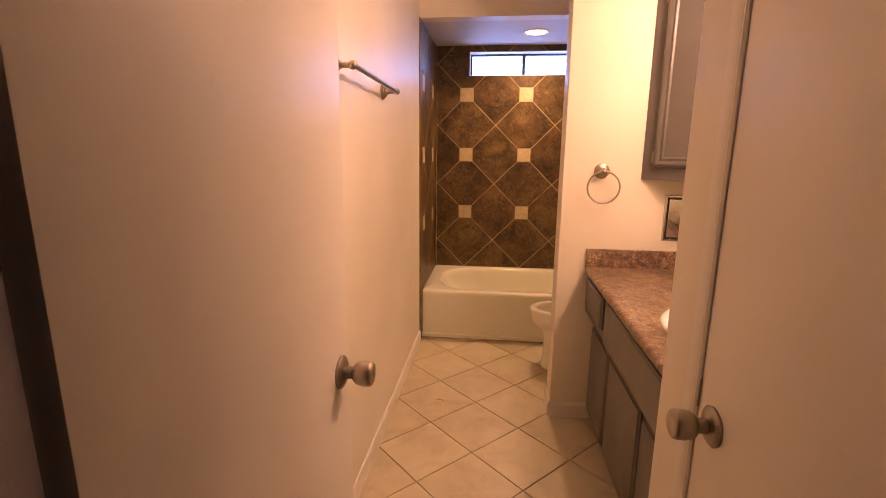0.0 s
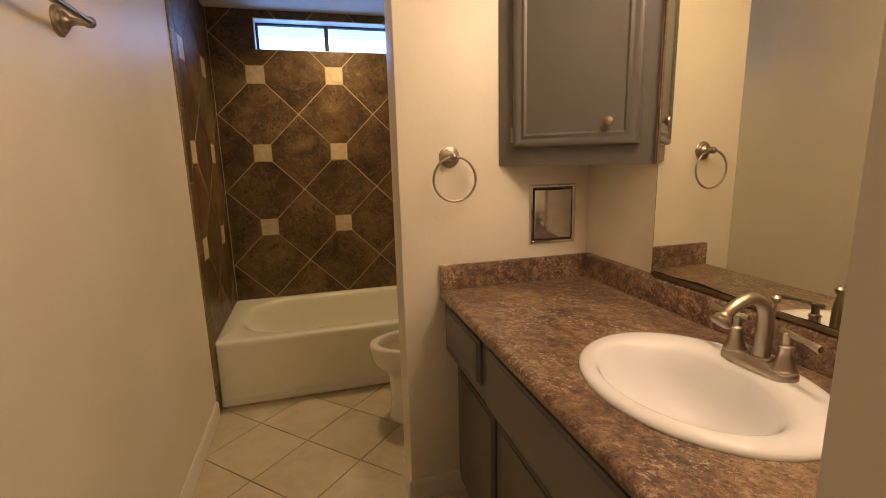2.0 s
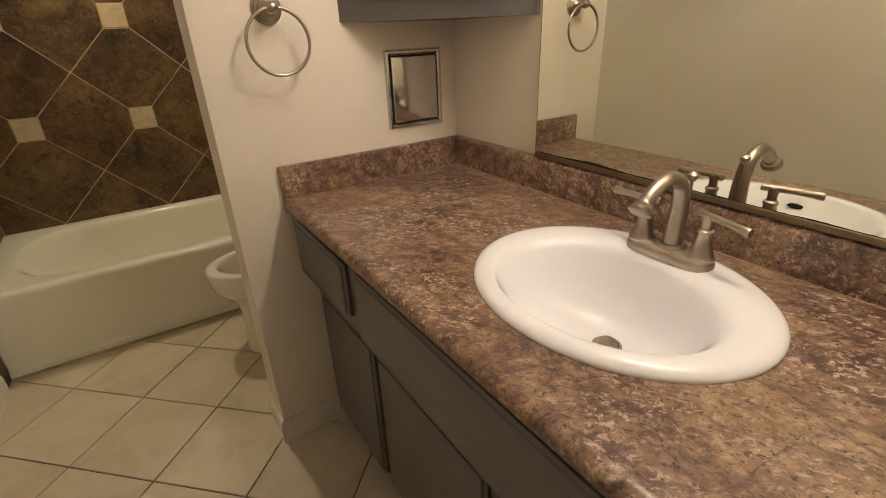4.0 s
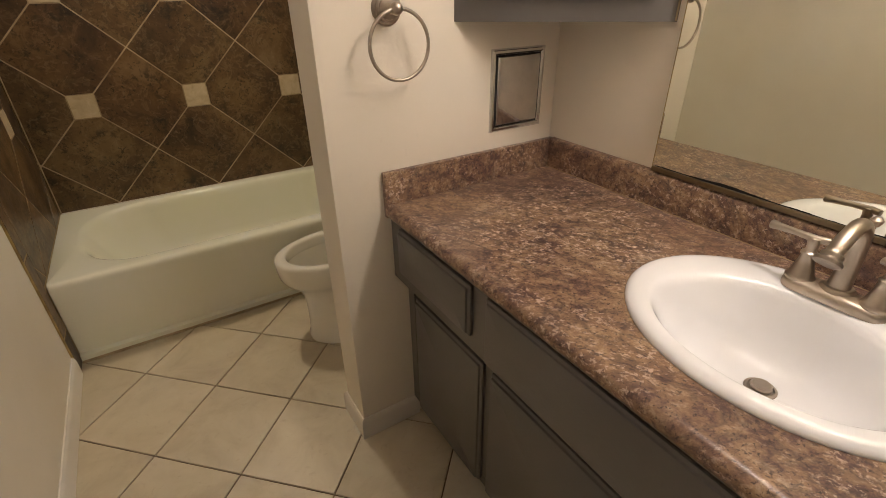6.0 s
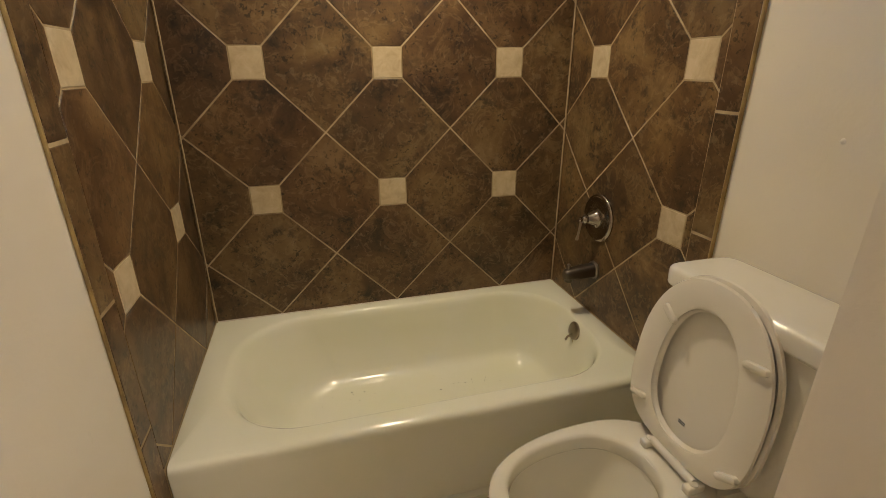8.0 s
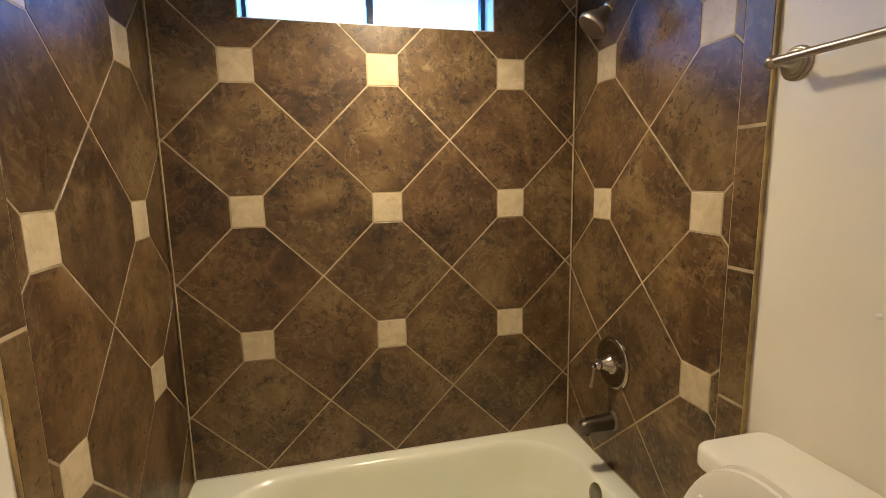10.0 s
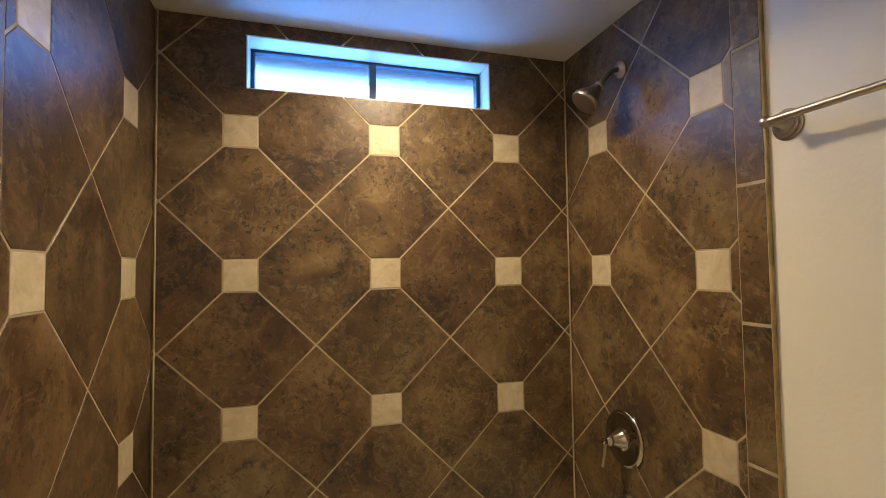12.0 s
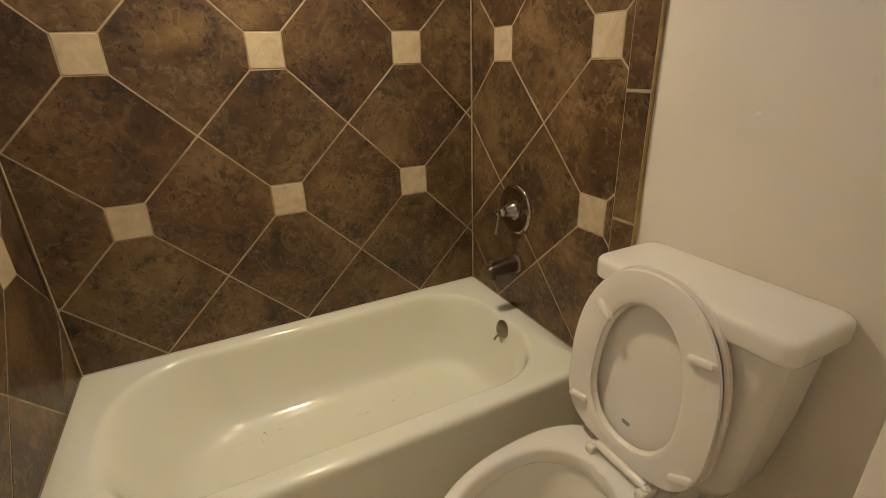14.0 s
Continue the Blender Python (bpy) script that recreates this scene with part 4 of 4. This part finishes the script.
for s in (-1, 1):
    hy = FY + s * 0.058
    h = part("handle", lathe((FX, hy, FZ + 0.014), (0, 0, 1), [(0, 0.0245), (0.004, 0.0245), (0.007, 0.0215), (0.010, 0.0205), (0.030, 0.0145), (0.046, 0.0115), (0.050, 0.0135), (0.054, 0.0135), (0.057, 0.009), (0.066, 0.0085), (0.074, 0.010), (0.082, 0.0095), (0.084, 0.006), (0.085, 0)], 26), M_nickel, faucet)
    part("lever", tube([(FX + 0.008, hy - s * 0.021, FZ + 0.0945), (FX + 0.0077, hy - s * 0.020, FZ + 0.0945), (FX, hy, FZ + 0.0945), (FX - 0.008 + 0.010 * (s > 0), hy + s * 0.034, FZ + 0.0945), (FX - 0.016 + 0.020 * (s > 0), hy + s * 0.062, FZ + 0.0935), (FX - 0.019 + 0.024 * (s > 0), hy + s * 0.074, FZ + 0.0930), (FX - 0.0195 + 0.0245 * (s > 0), hy + s * 0.077, FZ + 0.0930)], [0.0050, 0.0066, 0.0068, 0.0058, 0.0072, 0.0086, 0.0070], 14), M_nickel, h)

# ---- mirror ----
MY1, MZ0, MZ1, XM = 2.067, 0.948, 1.98, 1.572
mirror = thing("wall_mirror", (X_VAN, 1.65, MZ0), "frameless vanity mirror with desilvered lower edge", "mirror")
part("glass", box(XM, XM + 0.004, YV0 + 0.004, MY1, MZ0, MZ1), M_mirror, mirror, "", False)
part("backing", box(XM + 0.0045, X_VAN - 0.0005, YV0 + 0.004, MY1 + 0.002, MZ0, MZ1), M_trim, mirror, "cream painted backing edge", False)
part("dark_edge", box(XM - 0.0004, XM + 0.004, MY1 + 0.0003, MY1 + 0.0022, MZ0, MZ1), M_caulk, mirror, "brown tarnished side edge", False)
# the silver has gone along the lower edge, in one long ragged wedge and a thin line
rng = random.Random(9)
ys = [YV0 + 0.03 + (MY1 - YV0 - 0.036) * i / 110 for i in range(111)]
top = []
for y in ys:
    d = (MY1 - 0.19 - y) / 0.085
    top.append(MZ0 + 0.0009 + 0.0058 * math.exp(-d * d) * rng.uniform(0.7, 1.0) + 0.0012 * max(0.0, math.sin(y * 41.0)) + rng.uniform(0, 0.0006))
bm = bmesh.new()
for (ya, za), (yb, zb) in zip(zip(ys, top), zip(ys[1:], top[1:])):
    quad = ((ya, MZ0 + 0.0002), (yb, MZ0 + 0.0002), (yb, zb), (ya, za))
    loft([[(XM - 0.0002, y, z) for y, z in quad], [(XM - 0.0006, y, z) for y, z in quad]], bm=bm)
bmesh.ops.remove_doubles(bm, verts=bm.verts, dist=0.00005)
tagged(part("desilvered_edge", bm, M_dark, mirror, "black desilvered lower edge", False), kind="stuff")
part("channel", box(XM - 0.0025, X_VAN - 0.001, YV0 + 0.004, MY1 + 0.002, ZT + 0.0925, MZ0 - 0.0005, 0.001, 1), M_brass, mirror, "thin tarnished metal channel", False)
part("edge_clip", box(XM - 0.003, XM - 0.0005, 1.60, 1.625, MZ1 - 0.012, MZ1 + 0.008, 0.001, 1), M_chrome, mirror)

# ---- corner wall cabinet ----
CA, CB = Vector((1.217, Y_PART0 - 0.001)), Vector((X_VAN - 0.001, 2.094))
CZ0, CZ1 = 1.279, 2.16
cabinet = thing("corner_cabinet", (1.5, 2.35, CZ0), "grey painted corner wall cabinet with a moulded door", "cabinet")
bm = loft([[(CA.x, CA.y, z), (CB.x, CB.y, z), (X_VAN - 0.001, Y_PART0 - 0.001, z)] for z in (CZ0, CZ1)])
part("body", bm, M_grey, cabinet)
along = (CB - CA).normalized()
outw = Vector((along.y, -along.x))
if outw.x > 0:
    outw = -outw


def on_face(u, z, h):
    p = CA + along * u + outw * h
    return (p.x, p.y, z)


U0, U1, Z0, Z1 = 0.060, 0.468, 1.339, 2.115


def door_ring(i, h):
    return [on_face(u, z, h) for u, z in ((U0 + i, Z0 + i), (U1 - i, Z0 + i), (U1 - i, Z1 - i), (U0 + i, Z1 - i))]


cdoor = part("door", loft([door_ring(0, 0.001), door_ring(0, 0.013), door_ring(0.002, 0.019), door_ring(0.006, 0.0235), door_ring(0.012, 0.0255), door_ring(0.018, 0.0245), door_ring(0.024, 0.020), door_ring(0.029, 0.0175), door_ring(0.032, 0.0185), door_ring(0.036, 0.0215), door_ring(0.040, 0.0215), door_ring(0.044, 0.018), door_ring(0.047, 0.0150), door_ring(0.053, 0.0145), door_ring(0.1, 0.0145)]), M_grey, cabinet)
U_END = (CB - CA).length
part("edge_strip", loft([[on_face(u, z, h) for u, z in ((U_END - 0.0055, CZ0 + 0.002), (U_END - 0.0015, CZ0 + 0.002), (U_END - 0.0015, CZ1), (U_END - 0.0055, CZ1))] for h in (-0.001, 0.0012)]), M_grout, cabinet, "cream caulked edge along the wall")
kp = on_face(0.378, 1.412, 0.0155)
part("knob", lathe(kp, (outw.x, outw.y, 0), [(0, 0.008), (0.006, 0.007), (0.012, 0.0075), (0.017, 0.014), (0.022, 0.016), (0.027, 0.014), (0.030, 0.007), (0.031, 0)], 24), M_nickel, cdoor, "round brushed nickel knob")
for hz in (Z0 + 0.045, Z1 - 0.045):
    part("hinge", loft([[on_face(u, z, h) for u, z in ((U0 - 0.011, hz - 0.026), (U0 - 0.0005, hz - 0.026), (U0 - 0.0005, hz + 0.026), (U0 - 0.011, hz + 0.026))] for h in (0.0005, 0.014)]), M_dull, cabinet, "worn metal hinge")

# ---- partition wall fittings ----
ring = thing("towel_ring", (1.031, Y_PART0, 1.315), "brushed nickel towel ring on the partition wall", "towel ring")


def wall_post(parent, p, out, reach, label=""):
    """A stepped round rose and a necked post with a ball, as one post part."""
    o = part("post", lathe(p, out, [(0, 0.037), (0.004, 0.037), (0.0065, 0.034), (0.007, 0.031), (0.011, 0.0305), (0.0135, 0.0275), (0.014, 0.0245), (0.018, 0.0235), (0.0205, 0.020), (0.022, 0.0155), (0.028, 0.0115), (0.038, 0.0085), (reach - 0.012, 0.0095), (reach - 0.009, 0.0125), (reach, 0.0145), (reach + 0.008, 0.0125), (reach + 0.013, 0.007), (reach + 0.014, 0)], 28), M_nickel, parent, label)
    return o


wall_post(ring, (1.031, Y_PART0, 1.315), (0, -1, 0), 0.052)
rc = Vector((1.034, Y_PART0 - 0.054, 1.315 - 0.075))
part("ring", tube([rc + Vector((0.075 * math.sin(a), 0.0, 0.075 * math.cos(a))) for a in (2 * math.pi * i / 48 for i in range(48))], 0.0042, 12, closed=True), M_nickel, ring)

holder = thing("paper_holder", (1.435, Y_PART0, 0.98), "chrome recessed toilet paper holder with closed cover", "paper holder")
HX0, HX1, HZ0, HZ1 = 1.338, 1.532, 0.980, 1.207


def plate_ring(i, h):
    return [(x, Y_PART0 - h, z) for x, z in ((HX0 + i, HZ0 + i), (HX1 - i, HZ0 + i), (HX1 - i, HZ1 - i), (HX0 + i, HZ1 - i))]


part("surround", loft([plate_ring(0, 0.0), plate_ring(0.001, 0.004), plate_ring(0.005, 0.0075), plate_ring(0.011, 0.0075), plate_ring(0.015, 0.004), plate_ring(0.016, 0.0005)], True, True), M_chrome, holder)
# thin black sheet paints the shade between surround and cover
part("gap", loft([plate_ring(0.0165, 0.001), plate_ring(0.0166, 0.0025)]), M_dark, holder, "black sheet standing in for the shaded gap round the cover")
part("cover", loft([plate_ring(0.0205, 0.002), plate_ring(0.0205, 0.006), plate_ring(0.0225, 0.008), plate_ring(0.0235, 0.0082)]), M_chrome, holder, "polished chrome cover")

# ---- towel bars ----


def towel_bar(base, out, y0, y1, label):
    t = thing("towel_bar", base, label, "towel bar", "towel bars")
    x, z = base[0], base[2]
    for y in (y0, y1):
        wall_post(t, (x, y, z), out, 0.068)
    bx = x + out[0] * 0.070
    part("bar", tube([(bx, min(y0, y1) - 0.004, z), (bx, max(y0, y1) + 0.004, z)], 0.0085, 18), M_nickel, t)
    return t


towel_bar((-0.008, 1.97, 1.668), (1, 0, 0), BAR_Y0, BAR_Y1, "nickel towel bar on the cream wall opposite the vanity")
towel_bar((1.552, 3.02, 1.712), (-1, 0, 0), 3.322, 2.712, "nickel towel bar on the wall above the toilet")

# ---- lamp bar above the mirror ----
bar = thing("vanity_light", (X_VAN, 1.445, 2.09), "chrome vanity light bar with four globe bulbs", "wall lamp")
part("back_plate", box(X_VAN - 0.04, X_VAN - 0.001, 1.13, 1.78, 2.075, 2.185, 0.006, 2), M_chrome, bar)
for by in BULB_Y:
    so = part("socket", lathe((X_VAN - 0.04, by, 2.13), (-1, 0, 0), [(0, 0.026), (0.012, 0.024), (0.020, 0.018)], 20), M_chrome, bar)
    bulb = part("bulb", lathe((X_VAN - 0.06, by, 2.13), (-1, 0, 0), [(0, 0.016), (0.012, 0.028), (0.030, 0.040), (0.052, 0.045), (0.075, 0.040), (0.092, 0.024), (0.098, 0.0)], 24), M_glow, so, "glowing globe bulb")
    bulb.visible_shadow = False

# ---- tiles of the walls and the floor, piece by piece ----
P = 0.4985
GAP = 0.0060
S = 0.0535


def wall_tiles(parent, place, nu, nv, u0, u1, v0, v1, hole=None, plain=()):
    """Clipped diamonds and square insets about the lattice nodes (nu + i P, nv + j P)."""
    q = P / 2
    pieces = []
    for i in range(-5, 6):
        for j in range(-5, 6):
            au, av = nu + i * P, nv + j * P
            low = av < v0 + 0.05 or (i, j) in plain
            if not low:
                pieces.append(("inset_tile", M_inset, [(au - S, av - S), (au + S, av - S), (au + S, av + S), (au - S, av + S)]))
            for du, dv, far in ((q, 0, (i + 1, j)), (0, q, (i, j + 1))):
                cu, cv = au + du, av + dv
                h = q - GAP * 1.4142 / 2
                poly = [(cu - h, cv), (cu, cv - h), (cu + h, cv), (cu, cv + h)]
                lim = q - S - GAP * 0.8
                k = 0 if du else 1
                c0 = (cu, cv)[k]
                if not low:
                    poly = clip(poly, lambda p: p[k] - (c0 - lim))
                if not (far in plain or (du and low and (i, j) not in plain)):
                    poly = clip(poly, lambda p: (c0 + lim) - p[k])
                pieces.append(("tile", M_tile, poly))
    for name, mat, poly in pieces:
        poly = inside(poly, u0 + 0.001, u1 - 0.001, v0 + 0.001, v1 - 0.001)
        if not poly:
            continue
        bits = [poly]
        if hole:
            h0, h1, k0, k1 = hole
            cut = inside(poly, h0, h1, k0, k1)
            if cut and area(cut) > 1e-6:
                bits = [inside(poly, u0, u1, v0, k0), inside(poly, u0, u1, k1, v1), inside(poly, u0, h0, k0, k1), inside(poly, h1, u1, k0, k1)]
        for b in bits:
            if len(b) > 2 and area(b) > 4e-5:
                part(name, slab(b, place, 0.008, 0.0009), mat, parent, "", False)


BORDER = 0.082
wall_tiles(wall_back, lambda u, v, h: (u, Y_TILE_B - h, v), 0.7625, 1.3735, 0.0, X_TILE_R, RIM + 0.003, Z_SOFFIT, (WX0 - 0.004, WX1 + 0.004, WZ0 - 0.004, WZ1 + 0.004))
part("grout_bed", box(1.5413, 1.5525, Y_EDGE, 4.262, 0.0, Z_SOFFIT), M_grout, wall_right)
part("grout_bed", box(-0.009, -0.0013, Y_EDGE, 4.262, 0.0, Z_SOFFIT), M_grout, wall_left)
part("grout_bed", box(-0.0035, 1.5435, 4.2513, 4.2625, 0.0, WZ0 - 0.013), M_grout, wall_back)
part("grout_bed", box(-0.0035, WX0 - 0.013, 4.2513, 4.2625, WZ0 - 0.012, Z_SOFFIT), M_grout, wall_back)
part("grout_bed", box(WX1 + 0.013, 1.5435, 4.2513, 4.2625, WZ0 - 0.012, Z_SOFFIT), M_grout, wall_back)
part("grout_bed", box(WX0 - 0.013, WX1 + 0.013, 4.2513, 4.2625, WZ1 + 0.013, Z_SOFFIT), M_grout, wall_back)
right = lambda u, v, h: (X_TILE_R - h, u, v)
left = lambda u, v, h: (0.0 + h, u, v)
wall_tiles(wall_right, right, 4.035, 1.3735, Y_EDGE + BORDER, Y_TILE_B, RIM + 0.003, Z_SOFFIT, None, {(0, -1)})
wall_tiles(wall_left, left, 4.038, 1.3735, Y_EDGE + BORDER, Y_TILE_B, RIM + 0.003, Z_SOFFIT)
for parent, place, off in ((wall_right, right, 0.0), (wall_left, left, -0.015)):
    z = -0.165 + off
    while z < Z_SOFFIT:
        a, b = max(z + 0.0040, 0.003), min(z + 0.3470, Z_SOFFIT)
        part("border_tile", slab([(Y_EDGE + 0.004, a), (Y_EDGE + BORDER - 0.002, a), (Y_EDGE + BORDER - 0.002, b), (Y_EDGE + 0.004, b)], place, 0.008, 0.0014), M_tile, parent, "", False)
        z += 0.3510
part("caulk", box(-0.0085, -0.0005, Y_EDGE - 0.003, Y_EDGE + 0.0035, 0.0, Z_SOFFIT, 0.002, 1), M_caulk, wall_left, "yellowed caulk along the tile edge")
part("caulk", box(1.5405, 1.5525, Y_EDGE - 0.003, Y_EDGE + 0.0035, 0.0, Z_SOFFIT, 0.002, 1), M_caulk, wall_right, "yellowed caulk along the tile edge")
for parent, jx in ((wall_left, 0.0085), (wall_right, X_TILE_R - 0.0085)):
    part("corner_joint", tube([(jx, Y_TILE_B - 0.0085, RIM + 0.004), (jx, Y_TILE_B - 0.0085, Z_SOFFIT - 0.002)], 0.0032, 6), M_grout, parent)
part("caulk", tube([(0.003, Y_TILE_B - 0.001, RIM + 0.002), (1.537, Y_TILE_B - 0.001, RIM + 0.001)], 0.0016, 6), M_trim, tub)
part("caulk", tube([(0.004, YA - 0.010, 0.003), (1.537, YA - 0.010, 0.003)], 0.007, 8), M_grout, tub, "stained caulk along the floor")

F = 0.2285
for i in range(-3, 7):
    for j in range(-13, 6):
        if (i + j) % 2 == 0:
            continue
        cu, cv = 0.450 + i * F, 2.997 + j * F
        h = F - 0.0034
        poly = inside([(cu - h, cv), (cu, cv - h), (cu + h, cv), (cu, cv + h)], -0.006, 1.55, 0.302, YA + 0.03)
        if len(poly) > 2 and area(poly) > 1e-4:
            part("floor_tile", slab(poly, lambda u, v, hh: (u, v, hh), 0.006, 0.0012), M_floor, floor, "", False)
threshold = structure("trim_threshold", box(EX0 - 0.02, EX1 + 0.02, 0.285, 0.316, 0.0, 0.006, 0.002, 1), M_dull, "metal strip between carpet and tiles", "trim")

# ---- small leavings ----
hair = tube(smooth_path([(0.228, 2.535, 0.002), (0.240, 2.544, 0.003), (0.254, 2.541, 0.002), (0.262, 2.530, 0.0015)], 4), 0.0012, 6)
tagged(part("hair_strand", hair, M_rubber), "small dark strand of hair on the floor tiles", "hair", "", "stuff")
part("filled_nail_hole", lathe((1.552, 3.111, 1.204), (-1, 0, 0), [(-0.001, 0.007), (0.0015, 0.006), (0.003, 0.003), (0.0032, 0)], 12), M_trim, wall_right, "filled nail hole")
